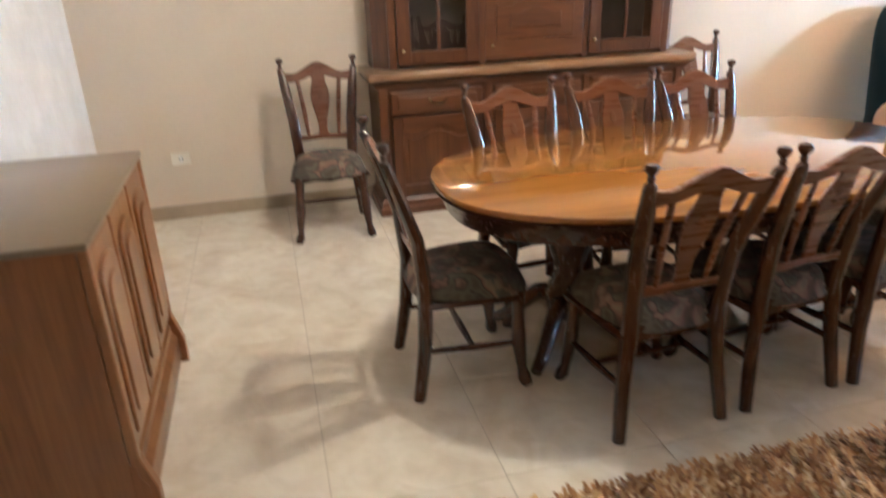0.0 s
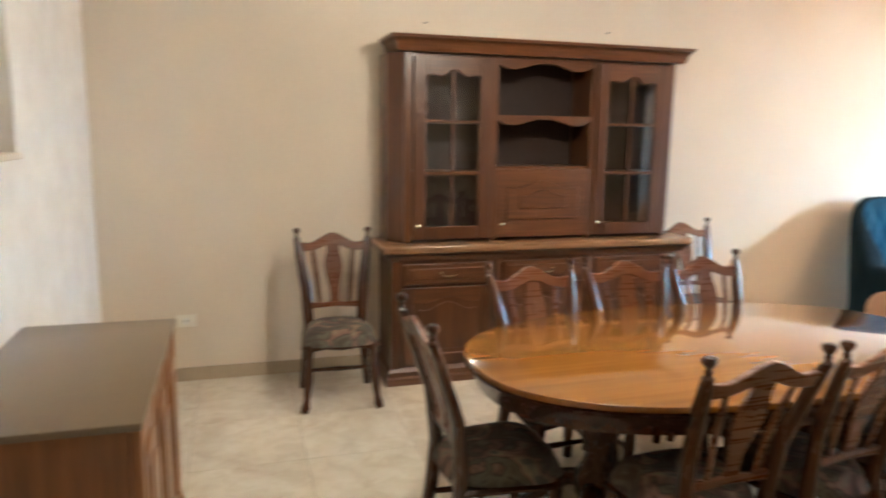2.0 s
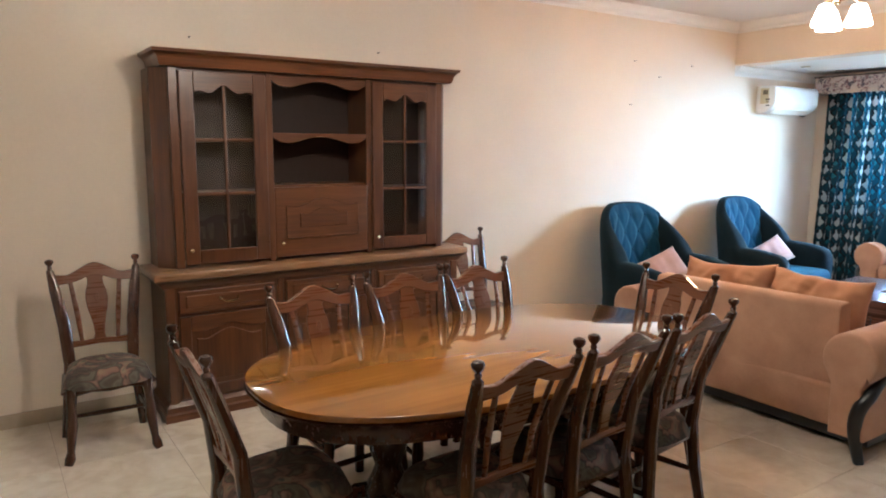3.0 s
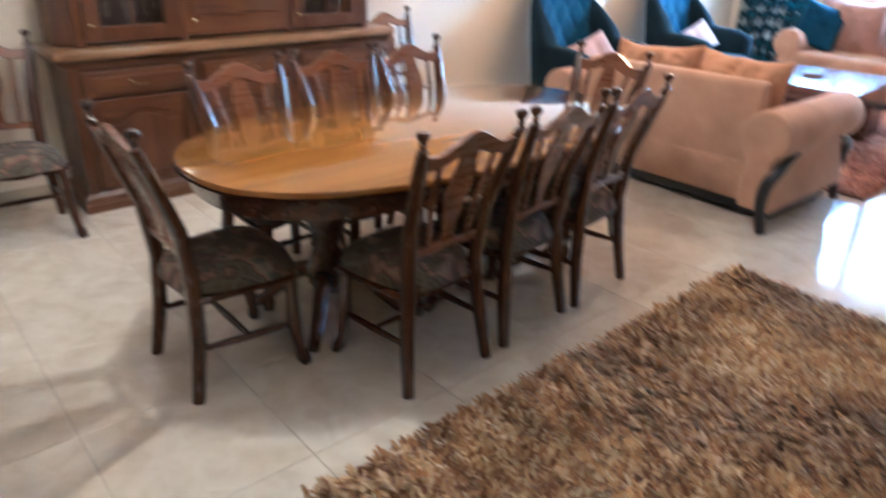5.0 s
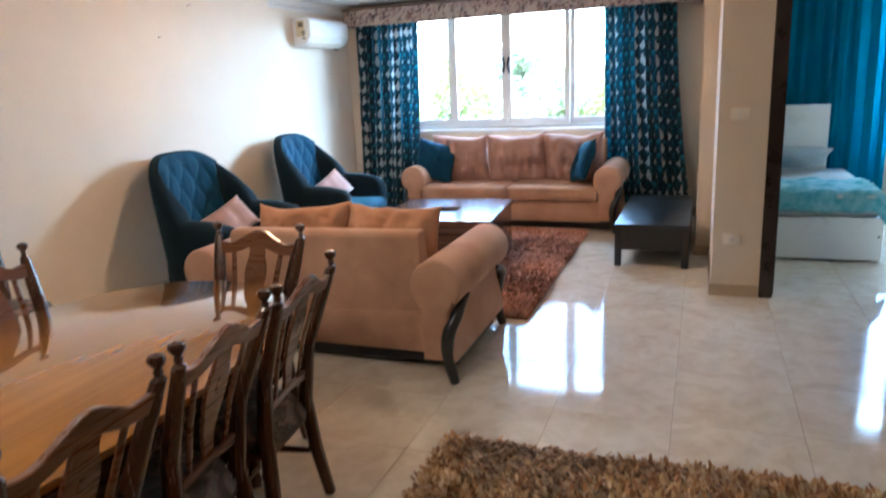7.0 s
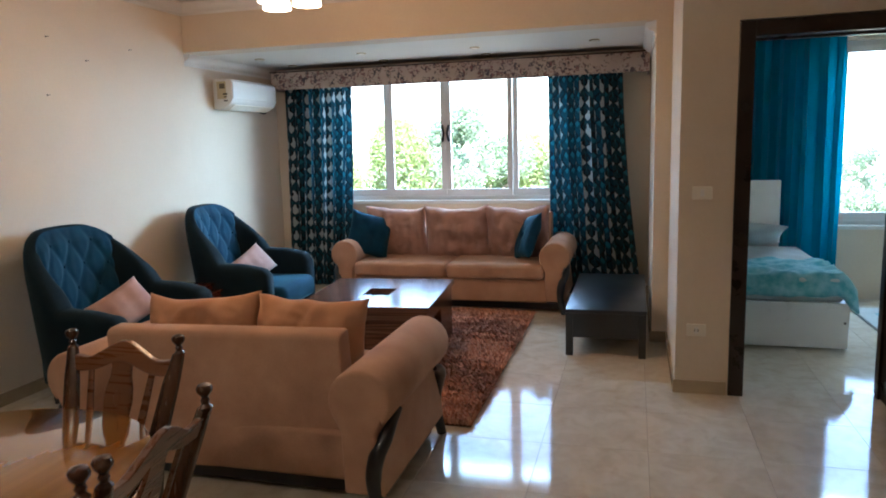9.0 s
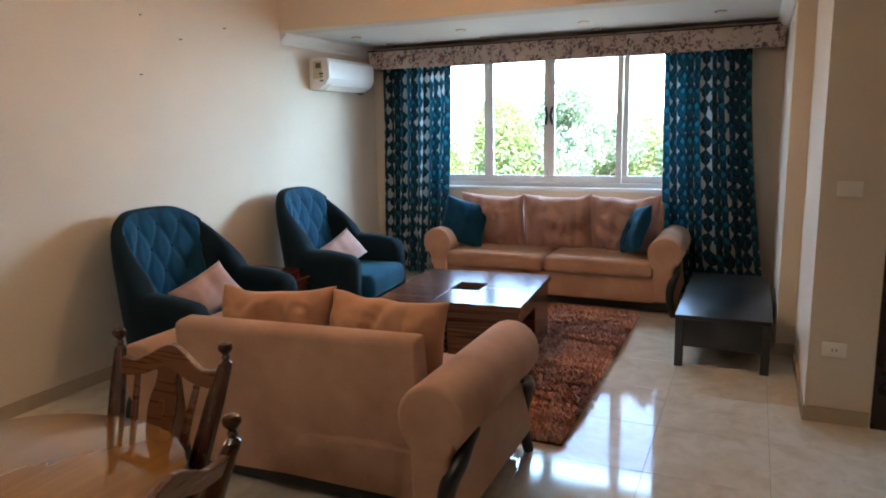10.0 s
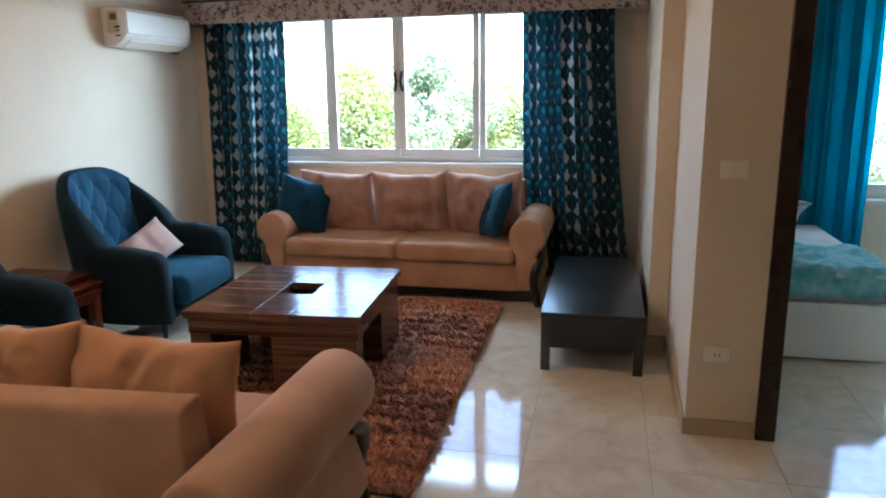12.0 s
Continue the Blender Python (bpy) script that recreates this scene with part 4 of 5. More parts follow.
    part("knob", lathe(bmesh.new(), [(0.006, 0), (0.006, 0.012), (0.012, 0.018), (0.012, 0.024), (0.005, 0.028)], at=(a + 0.04, hy, cz0 + 0.09), steps=12, m=Matrix.Rotation(radians(90), 3, "X")), METAL, flap, smooth=True)
    for x0, x1, kx in ((L[0] + 0.055, L[1] - 0.022, 1), (L[2] + 0.022, L[3] - 0.055, 0)):
        f = 0.085
        d = part("glazed_door", boxes((x0, hy - 0.01, cz0, x0 + f, hy + 0.012, cz1), (x1 - f, hy - 0.01, cz0, x1, hy + 0.012, cz1), (x0 + f, hy - 0.01, cz0, x1 - f, hy + 0.012, cz0 + f), bevel=0.005, seg=1), BUFFET, t)
        pts = [(x0 + f, cz1), (x1 - f, cz1)]
        for i in range(21):
            s = 1 - i / 10
            pts.append(((x0 + x1) / 2 + s * ((x1 - x0) / 2 - f), cz1 - 0.13 + 0.055 * math.exp(-(s / 0.3) ** 2) + 0.018 * math.exp(-((abs(s) - 0.8) / 0.2) ** 2)))
        part("door_head", prism(bmesh.new(), pts, hy - 0.01, hy + 0.012, "y", 0.003), BUFFETX, d)
        zz = [cz0 + f + 0.338, cz0 + f + 0.665]
        part("glazing_bar", boxes(((x0 + x1) / 2 - 0.009, hy - 0.008, cz0 + f, (x0 + x1) / 2 + 0.009, hy + 0.006, cz1 - 0.07), bevel=0.003, seg=1), BUFFET, d)
        for z in zz:
            part("glazing_bar", boxes((x0 + f, hy - 0.006, z - 0.008, x1 - f, hy + 0.005, z + 0.008), bevel=0.003, seg=1), BUFFETX, d)
        pane = part("pane", boxes((x0 + f, hy + 0.007, cz0 + f, x1 - f, hy + 0.010, cz1 - 0.06)), GLASS, d)
        pane.visible_shadow = False
        for z in zz:
            part("inner_shelf", boxes((x0 - 0.02, hy + 0.05, z - 0.01, x1 + 0.005, NY - 0.04, z + 0.01)), BUFFETX, t)
        k = x0 + 0.03 if kx == 0 else x0 + 0.03
        part("knob", lathe(bmesh.new(), [(0.006, 0), (0.006, 0.012), (0.012, 0.018), (0.012, 0.024), (0.005, 0.028)], at=(k, hy - 0.01, cz0 + 0.09), steps=12, m=Matrix.Rotation(radians(90), 3, "X")), METAL, d, smooth=True)


buffet()


# ---- sideboard ----
def sideboard():
    t = thing("sideboard", 0, 0, 0, 0, "low brown wooden sideboard with polished top and arched door panels", "sideboard")
    x0, x1, y0, y1, h = -0.395, 0.118, 3.14, 4.13, 0.912
    part("carcass", boxes((x0 + 0.01, y0 + 0.012, 0.0, x1 - 0.035, y1 - 0.012, h - 0.022), bevel=0.002, seg=1), SIDEW, t)
    part("top_board", boxes((x0, y0, h - 0.022, x1, y1, h), bevel=0.006), SIDETOP, t, "dull brown polished top", smooth=True)
    bm = bmesh.new()
    moulding(bm, [(0, 0), (0.03, 0), (0.04, 0.03), (0.04, 0.12), (0.02, 0.15), (0.02, 0.18), (0.0, 0.20)], [(x1 - 0.035, y0 + 0.012, 0, 1, 0), (x1 - 0.035, y1 - 0.012, 0, 1, 0)])
    part("plinth", bm, SIDEW, t)
    n = 3
    w = (y1 - y0 - 0.06) / n
    for i in range(n):
        a = y0 + 0.03 + i * w
        bm = boxes((x1 - 0.033, a + 0.01, 0.22, x1 - 0.013, a + w - 0.01, h - 0.04), bevel=0.004, seg=1)
        d = part("cupboard_door", bm, SIDEW, t)
        pts = [(a + 0.05, 0.27), (a + w - 0.05, 0.27)]
        for k in range(15):
            s = 1 - k / 7
            pts.append((a + w / 2 + s * (w / 2 - 0.05), h - 0.15 + 0.05 * math.sqrt(max(0, 1 - s * s))))
        part("arched_panel", prism(bmesh.new(), pts, x1 - 0.014, x1 - 0.002, "x", 0.005), SIDEW, d)
        pts2 = [(a + w / 2 + (p - a - w / 2) * 0.7, 0.55 + (z - 0.55) * 0.8) for p, z in pts]
        part("inner_panel", prism(bmesh.new(), pts2, x1 - 0.003, x1 + 0.006, "x", 0.004), SIDEW, d)
    for yy in (y0 + 0.014, y1 - 0.055):
        part("corner_post", prism(bmesh.new(), [(x1 - 0.035, 0), (x1 + 0.03, 0), (x1 + 0.03, 0.10), (x1 + 0.01, 0.17), (x1 - 0.005, 0.22), (x1 - 0.005, h - 0.024), (x1 - 0.035, h - 0.024)], yy, yy + 0.04, "y", 0.004), SIDEW, t)


sideboard()


# ---- sofas ----
def scroll(r, k=20):
    return [(r * math.cos(2 * math.pi * i / k), r * math.sin(2 * math.pi * i / k)) for i in range(k)]


def sofa(name, x, y, turn, width, cushion_material, label, seats=2, backs=2, top=0.795, crease=0.045, skew=0.0, aw=0.29):
    """Faces +x; origin on the floor in the middle of the back."""
    t = thing(name, x, y, 0, turn, label, "sofa")
    h = width / 2
    D = 1.0
    inner = h - aw
    part("base", rounded(0.16, -inner - 0.02, 0.095, D - 0.05, inner + 0.02, 0.33, 0.02, 3), SOFA, t, smooth=True)
    # Near-black inset block that stands for the shadow gap under the base.
    part("plinth", boxes((0.19, -h + 0.10, 0.03, D - 0.08, h - 0.10, 0.095)), BLACKWOOD, t)
    bm = bmesh.new()
    prism(bm, [(0.17, 0.10), (0.13, top - 0.035), (0.142, top - 0.012), (0.165, top - 0.003), (0.245, top), (0.262, top - 0.01), (0.27, top - 0.04), (0.34, 0.33), (0.34, 0.14)], -inner + 0.01, inner - 0.01, "y", 0.012, 3)
    bmesh.ops.rotate(bm, cent=(0.20, 0, 0), matrix=Matrix.Rotation(radians(skew), 3, "Z"), verts=bm.verts)
    part("back", bm, SOFA, t, "broad flat upholstered back", smooth=True)
    for s in (-1, 1):
        bm = bmesh.new()
        c = s * (h - 0.145)
        prof = [(s * (h - 0.23), 0.12), (s * (h - 0.045), 0.12), (s * (h - 0.075), 0.40), (s * (h - 0.05), 0.46)]
        r = 0.145
        for i in range(15):
            a = radians(-45 + 250 * i / 14)
            prof.append((c + s * r * math.cos(a), 0.545 + r * math.sin(a)))
        prof.append((s * (h - 0.235), 0.40))
        prism(bm, prof, 0.0, D, "x", 0.02, 3)
        arm = part("arm", bm, SOFA, t, "thick scrolled arm", smooth=True)
        for fx, inward in ((D - 0.012, -1), (0.012, 1)):
            knots = [(fx + inward * 0.20, s * (h - 0.030), 0.452), (fx + inward * 0.11, s * (h - 0.034), 0.425), (fx + inward * 0.04, s * (h - 0.045), 0.375), (fx, s * (h - 0.075), 0.30),
                     (fx, s * (h - 0.092), 0.21), (fx, s * (h - 0.082), 0.11), (fx, s * (h - 0.055), 0.0)]
            sizes = [0.012, 0.024, 0.034, 0.038, 0.037, 0.032, 0.026]
            path, widths = [], []
            for k in range(len(knots) - 1):
                q = [Vector(knots[min(max(k + j, 0), len(knots) - 1)]) for j in (-1, 0, 1, 2)]
                for i in range(4):
                    u = i / 4
                    path.append(tuple(0.5 * (2 * q[1] + (q[2] - q[0]) * u + (2 * q[0] - 5 * q[1] + 4 * q[2] - q[3]) * u * u + (3 * q[1] - q[0] - 3 * q[2] + q[3]) * u ** 3)))
                    widths.append(sizes[k] + (sizes[k + 1] - sizes[k]) * u)
            path.append(knots[-1])
            widths.append(sizes[-1])
            part("leg", sweep(bmesh.new(), path, widths, 10), BLACKWOOD, t, "curved dark wooden leg", smooth=True)
    sw = 2 * inner / seats
    for i in range(seats):
        a = -inner + sw * i
        ob = part("seat_cushion", rounded(0.33, a + 0.004, 0.325, D + 0.01, a + sw - 0.004, 0.475, 0.045, 4), SOFA, t, smooth=True)
    bw = 2 * inner / backs
    for i in range(backs):
        bm = pillow(bw * 1.06, top - 0.325, 0.24, seed=i + h * 3, crease=crease, n=41, sag=0.02)
        ob = part("back_cushion", bm, cushion_material, t, "slumped tan back cushion", smooth="all")
        ob.matrix_basis = pose(0.42, -inner + bw * (i + 0.5), 0.435, 0, 0, 90 + (3 if i % 2 else -3)) @ pose(0, 0, 0, 12, 0, (-1.5, 2.5, -2)[i % 3])
    return t


def cushion(name, w, h, t, m, material, label, category="cushion", seed=1, buttons=False, crease=0.012):
    bm = pillow(w, h, t, seed=seed, crease=crease, n=21)
    if buttons:
        for v in bm.verts:
            x, z = v.co.x / (w / 2), (v.co.z - h / 2) / (h / 2)
            for a in range(4):
                c, s = math.cos(a * math.pi / 4), math.sin(a * math.pi / 4)
                d = abs(-s * x + c * z)
                v.co.y *= 1 - 0.10 * math.exp(-(d / 0.06) ** 2)
            v.co.y *= 1 - 0.4 * math.exp(-((x * x + z * z) / 0.01))
    ob = part(name, bm, material, smooth="all")
    ob.matrix_basis = m
    return tagged(ob, label, category)


sofa("sofa", 4.155, 3.87, 0.0, 1.79, LAMPTAN, "tan two-seat sofa with scrolled arms, backing onto the dining table", 2, 2, skew=4.5)
sofa("sofa", 9.0, 3.77, 180, 2.42, DAYTAN, "tan three-seat sofa with scrolled arms under the window", 2, 3, top=0.905, crease=0.045, aw=0.24)
cushion("teal_cushion", 0.46, 0.46, 0.14, pose(8.20, 4.68, 0.475, 0, 0, -60) @ pose(0, 0, 0.03, -18, 17, 0), TEAL, "square teal cushion with star seams, on the sofa by the window", seed=3, buttons=True)
cushion("teal_cushion", 0.46, 0.46, 0.14, pose(8.24, 3.05, 0.475, 0, 0, -152) @ pose(0, 0, 0.02, -20, -10, 0), TEAL, "square teal cushion leaning on the sofa's far arm", seed=4, buttons=True)


# ---- armchairs ----
def armchair():
    """Faces -y; origin on the floor under the middle."""
    t = thing("armchair", 0, 0, 0, 0, "dark teal velvet armchair with a diamond-tufted back", "armchair", "teal armchairs")
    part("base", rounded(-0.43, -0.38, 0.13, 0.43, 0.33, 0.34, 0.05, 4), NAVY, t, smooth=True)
    part("seat_cushion", rounded(-0.375, -0.51, 0.25, 0.375, 0.24, 0.46, 0.07, 5), TEAL, t, "teal velvet seat cushion", smooth=True)
    plan = [(-0.49, -0.44), (-0.515, -0.30), (-0.525, -0.10), (-0.51, 0.08), (-0.46, 0.22), (-0.36, 0.30), (-0.20, 0.345), (0.0, 0.36)]
    plan = [(x * 0.94, y * 0.97) for x, y in plan]
    plan = plan + [(-x, y) for x, y in plan[-2::-1]]
    px, py = np.array([p[0] for p in plan]), np.array([p[1] for p in plan])
    arc = np.concatenate([[0], np.cumsum(np.hypot(np.diff(px), np.diff(py)))])
    arc = arc / arc[-1]
    ns, nr = 61, 22
    uu = np.linspace(0, 1, ns)
    cx, cy = np.interp(uu, arc, px), np.interp(uu, arc, py)
    for k in range(3):
        cx[1:-1], cy[1:-1] = (cx[:-2] + 2 * cx[1:-1] + cx[2:]) / 4, (cy[:-2] + 2 * cy[1:-1] + cy[2:]) / 4

    def smooth_step(x):
        x = min(1.0, max(0.0, x))
        return x * x * (3 - 2 * x)

    def height(u):
        s = abs(2 * u - 1)
        return 0.69 + 0.455 * (0.62 * max(0.0, 1 - (s / 0.60) ** 3.0) ** 0.8 + 0.38 * smooth_step((0.64 - s) / 0.46)) - 0.03 * smooth_step((s - 0.75) / 0.25) + 0.02 * math.cos(s * 2.4)
    rings = []
    for i in range(ns):
        a, b = max(0, i - 1), min(ns - 1, i + 1)
        d = Vector((cx[b] - cx[a], cy[b] - cy[a], 0)).normalized()
        nv = Vector((d.y, -d.x, 0))
        s = abs(2 * uu[i] - 1)
        top, wb = height(uu[i]), smooth_step((0.66 - s) / 0.35)
        th = 0.098 - 0.036 * wb
        end = min(i, ns - 1 - i)
        shrink = (0.72, 0.93, 1.0)[min(end, 2)]
        ring = []
        for j in range(nr):
            t2 = 2 * math.pi * j / nr
            c2, s2 = math.cos(t2), math.sin(t2)
            z0, z1 = 0.15, top if end > 1 else top - (0.05, 0.012)[end]
            z = (z0 + z1) / 2 + (z1 - z0) / 2 * math.copysign(abs(s2) ** 0.4, s2)
            off = th * shrink * math.copysign(abs(c2) ** 0.65, c2) * (1.12 if z > 0.6 and wb < 0.3 else 1.0)
            v = Vector((cx[i], cy[i], z)) + nv * off
            v.y += 0.11 * wb * max(0.0, z - 0.35) / 0.8
            ring.append(v)
        rings.append(ring)
    bm = bmesh.new()
    vr = [[bm.verts.new(v) for v in ring] for ring in rings]
    for a, b in zip(vr, vr[1:]):
        for j in range(nr):
            bm.faces.new((a[j], a[(j + 1) % nr], b[(j + 1) % nr], b[j]))
    bm.faces.new(vr[0])
    bm.faces.new(vr[-1][::-1])
    bmesh.ops.recalc_face_normals(bm, faces=bm.faces)
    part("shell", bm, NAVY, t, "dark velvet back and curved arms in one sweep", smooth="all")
    nu, nw = 61, 45
    ymid = lambda x: float(np.interp(x, cx, cy))

    def tuft(u, v):
        s = 2 * u - 1
        x = s * 0.37
        k = float(np.interp(x, cx, uu)) if abs(x) < 0.5 else 0.5
        top = height(k) - 0.012
        z = 0.40 + (top - 0.40) * v
        wb = smooth_step((0.66 - abs(2 * k - 1)) / 0.35)
        p, q = s * 1.9 + v * 2.3, s * 1.9 - v * 2.3
        fp, fq = abs(p - round(p)), abs(q - round(q))
        seam = min(fp, fq)
        knot = math.hypot(fp, fq)
        puff = min(1, seam * 6.0) ** 0.6 * min(1, knot * 2.2) ** 0.8
        edge = min(1, (1 - abs(s)) * 7) * min(1, (1 - v) * 8)
        y = ymid(x) + 0.11 * wb * max(0.0, z - 0.35) / 0.8 - 0.050 - (0.024 + 0.018 * puff) * edge
        return x, y, z
    bm = bmesh.new()
    grid_mesh(bm, nu, nw, tuft)
    bmesh.ops.recalc_face_normals(bm, faces=bm.faces)
    back = part("tufted_back", bm, TEAL, t, "diamond-tufted teal velvet back", smooth="all")
    for p in range(-4, 5):
        for q in range(-4, 5):
            s, v = (p + q) / 3.8, (p - q) / 4.6
            if abs(s) < 0.85 and 0.12 < v < 0.93:
                x, y, z = tuft(s / 2 + 0.5, v)
                part("tuft_button", lathe(bmesh.new(), [(0.002, 0.012), (0.009, 0.010), (0.012, 0.003), (0.010, 0.0)], at=(x, y, z), steps=8, m=Matrix.Rotation(radians(90), 3, "X")), TEAL, back, smooth=True)
    for s in (-1, 1):
        for y in (-0.30, 0.28):
            part("leg", lathe(bmesh.new(), [(0.014, 0), (0.018, 0.03), (0.028, 0.15)], at=(s * 0.36, y, 0), steps=12), BLACKWOOD, t, smooth=True)
    for ob in t.children_recursive:
        ob.data.transform(Matrix.Diagonal((0.93, 0.97, 0.985, 1)))
    return t


ARM = [(5.43, 5.40, 0, "dark teal tufted armchair with pink cushion beside the tan sofa"), (7.10, 5.38, 4, "dark teal tufted armchair with pink cushion beside the patterned curtain")]
first = armchair()
for k, (x, y, a, lab) in enumerate(ARM):
    c = first if k == 0 else copy_thing(first, pose(x, y, 0, 0, 0, a))
    c.matrix_basis = pose(x, y, 0, 0, 0, a)
    tagged(c, lab)
    cushion("pink_cushion", 0.44, 0.29, 0.13, pose(x, y, 0.44, 0, 0, a) @ pose(0.04, -0.12, 0.03, -36, -20, -12), PINK, ("rectangular pale pink velvet cushion on the armchair near the sofa", "rectangular pale pink velvet cushion on the armchair by the window")[k], seed=7 + k)


# ---- small tables ----
def nest(x, y, w, d, h, turn, label):
    t = thing("side_table", x, y, 0, turn, label, "side table", "nest of side tables")
    part("tabletop", boxes((-w / 2, -d / 2, h - 0.022, w / 2, d / 2, h), bevel=0.006), REDWOOD, t, smooth=True)
    part("apron", boxes((-w / 2 + 0.02, -d / 2 + 0.02, h - 0.075, w / 2 - 0.02, d / 2 - 0.02, h - 0.022)), REDWOOD, t)
    for sx in (-1, 1):
        for sy in (-1, 1):
            lx, ly = sx * (w / 2 - 0.035), sy * (d / 2 - 0.035)
            part("leg", sweep(bmesh.new(), [(lx, ly, 0), (lx, ly, 0.05), (lx, ly, h * 0.5), (lx, ly, h - 0.07)], [(0.013, 0.013), (0.019, 0.019), (0.015, 0.015), (0.022, 0.022)], 8, True), REDWOOD, t, smooth=True)


nest(6.34, 5.68, 0.44, 0.58, 0.53, 0, "largest reddish mahogany nesting table between the armchairs")
nest(6.35, 5.53, 0.37, 0.46, 0.485, 0, "middle mahogany nesting table half under the largest one")
nest(6.35, 5.45, 0.30, 0.32, 0.44, 0, "smallest mahogany nesting table pulled out between the armchairs")


def stripes():
    m, n, l, p = nodes_of("striped_veneer")
    a = noise_at(n, l, 22, 3, (1, 0.02, 1), distort=0.0)
    b = noise_at(n, l, 60, 2, (1, 0.03, 1))
    c = ramp(n, l, a, [(0.36, (0.06, 0.028, 0.018)), (0.45, (0.18, 0.088, 0.056)), (0.52, (0.08, 0.038, 0.025)), (0.60, (0.27, 0.15, 0.10)), (0.68, (0.11, 0.052, 0.034))])
    c = mixed(n, l, 0.3, c, ramp(n, l, b, [(0.4, (0.04, 0.018, 0.012)), (0.6, (0.20, 0.10, 0.06))]))
    l.new(c, p.inputs["Base Color"])
    p.inputs["Roughness"].default_value = 0.17
    bump(n, l, p, b, 0.05, 0.001)
    return m


STRIPE = stripes()


def coffee_table():
    x0, x1, y0, y1, h = -0.515, 0.515, -0.495, 0.495, 0.515
    t = thing("coffee_table", 6.49, 3.885, 0, 4.4, "square coffee table in striped dark veneer with a central well", "coffee table")
    hx0, hx1, hy0, hy1 = -0.13, 0.11, -0.105, 0.105
    my = (hy0 + hy1) / 2
    for a, b, c, d in ((x0, y0, x1, hy0), (x0, hy1, x1, y1), (x0, hy0, hx0, hy1), (hx1, hy0, x1, hy1)):
        part("top_panel", boxes((a + 0.001, b + 0.001, h - 0.04, c - 0.001, d - 0.001, h), bevel=0.002, seg=1), STRIPE, t)
    part("well", boxes((hx0 - 0.01, hy0 - 0.01, 0.30, hx1 + 0.01, hy1 + 0.01, 0.32), (hx0 - 0.012, hy0 - 0.012, 0.32, hx0, hy1 + 0.012, h - 0.04), (hx1, hy0 - 0.012, 0.32, hx1 + 0.012, hy1 + 0.012, h - 0.04), (hx0, hy0 - 0.012, 0.32, hx1, hy0, h - 0.04), (hx0, hy1, 0.32, hx1, hy1 + 0.012, h - 0.04)), BLACKWOOD, t)
    part("apron", boxes((x0 + 0.02, y0 + 0.02, h - 0.13, x0 + 0.04, y1 - 0.02, h - 0.04), (x1 - 0.04, y0 + 0.02, h - 0.13, x1 - 0.02, y1 - 0.02, h - 0.04), (x0 + 0.04, y0 + 0.02, h - 0.13, x1 - 0.04, y0 + 0.04, h - 0.04), (x0 + 0.04, y1 - 0.04, h - 0.13, x1 - 0.04, y1 - 0.02, h - 0.04)), STRIPE, t)
    z = 0.025
    part("leg_panel", boxes((x0 + 0.02, y0 + 0.03, z, x0 + 0.14, y0 + 0.50, h - 0.13), bevel=0.002, seg=1), STRIPE, t)
    part("leg_panel", boxes((x1 - 0.50, y0 + 0.02, z, x1 - 0.03, y0 + 0.14, h - 0.13), bevel=0.002, seg=1), STRIPE, t)
    part("leg_panel", boxes((x1 - 0.14, y1 - 0.50, z, x1 - 0.02, y1 - 0.03, h - 0.13), bevel=0.002, seg=1), STRIPE, t)
    part("leg_panel", boxes((x0 + 0.03, y1 - 0.14, z, x0 + 0.50, y1 - 0.02, h - 0.13), bevel=0.002, seg=1), STRIPE, t)
    part("core", boxes((x0 + 0.36, y0 + 0.36, z, x1 - 0.36, y1 - 0.36, 0.29)), BLACKWOOD, t)
    part("floor_board", boxes((x0 + 0.05, y0 + 0.05, z - 0.003, x1 - 0.05, y1 - 0.05, z + 0.022)), STRIPE, t)


coffee_table()


def bench():
    x0, x1, y0, y1, h = 6.74, 8.22, 1.885, 2.485, 0.366
    t = thing("low_table", 0, 0, 0, 0, "long low black-brown wooden table along the wall by the curtain", "low table")
    part("tabletop", boxes((x0, y0, h - 0.03, x1, y1, h), bevel=0.003), BLACKWOOD, t, smooth=True)
    part("apron", boxes((x0 + 0.055, y0 + 0.012, 0.145, x1 - 0.055, y0 + 0.03, h - 0.03), (x0 + 0.055, y1 - 0.03, 0.145, x1 - 0.055, y1 - 0.012, h - 0.03), (x0 + 0.012, y0 + 0.055, 0.145, x0 + 0.03, y1 - 0.055, h - 0.03), (x1 - 0.03, y0 + 0.055, 0.145, x1 - 0.012, y1 - 0.055, h - 0.03)), BLACKWOOD, t)
    for a in (x0 + 0.003, x1 - 0.058):
        for b in (y0 + 0.003, y1 - 0.058):
            part("leg", boxes((a, b, 0, a + 0.055, b + 0.055, h - 0.03), bevel=0.003, seg=1), BLACKWOOD, t)


bench()


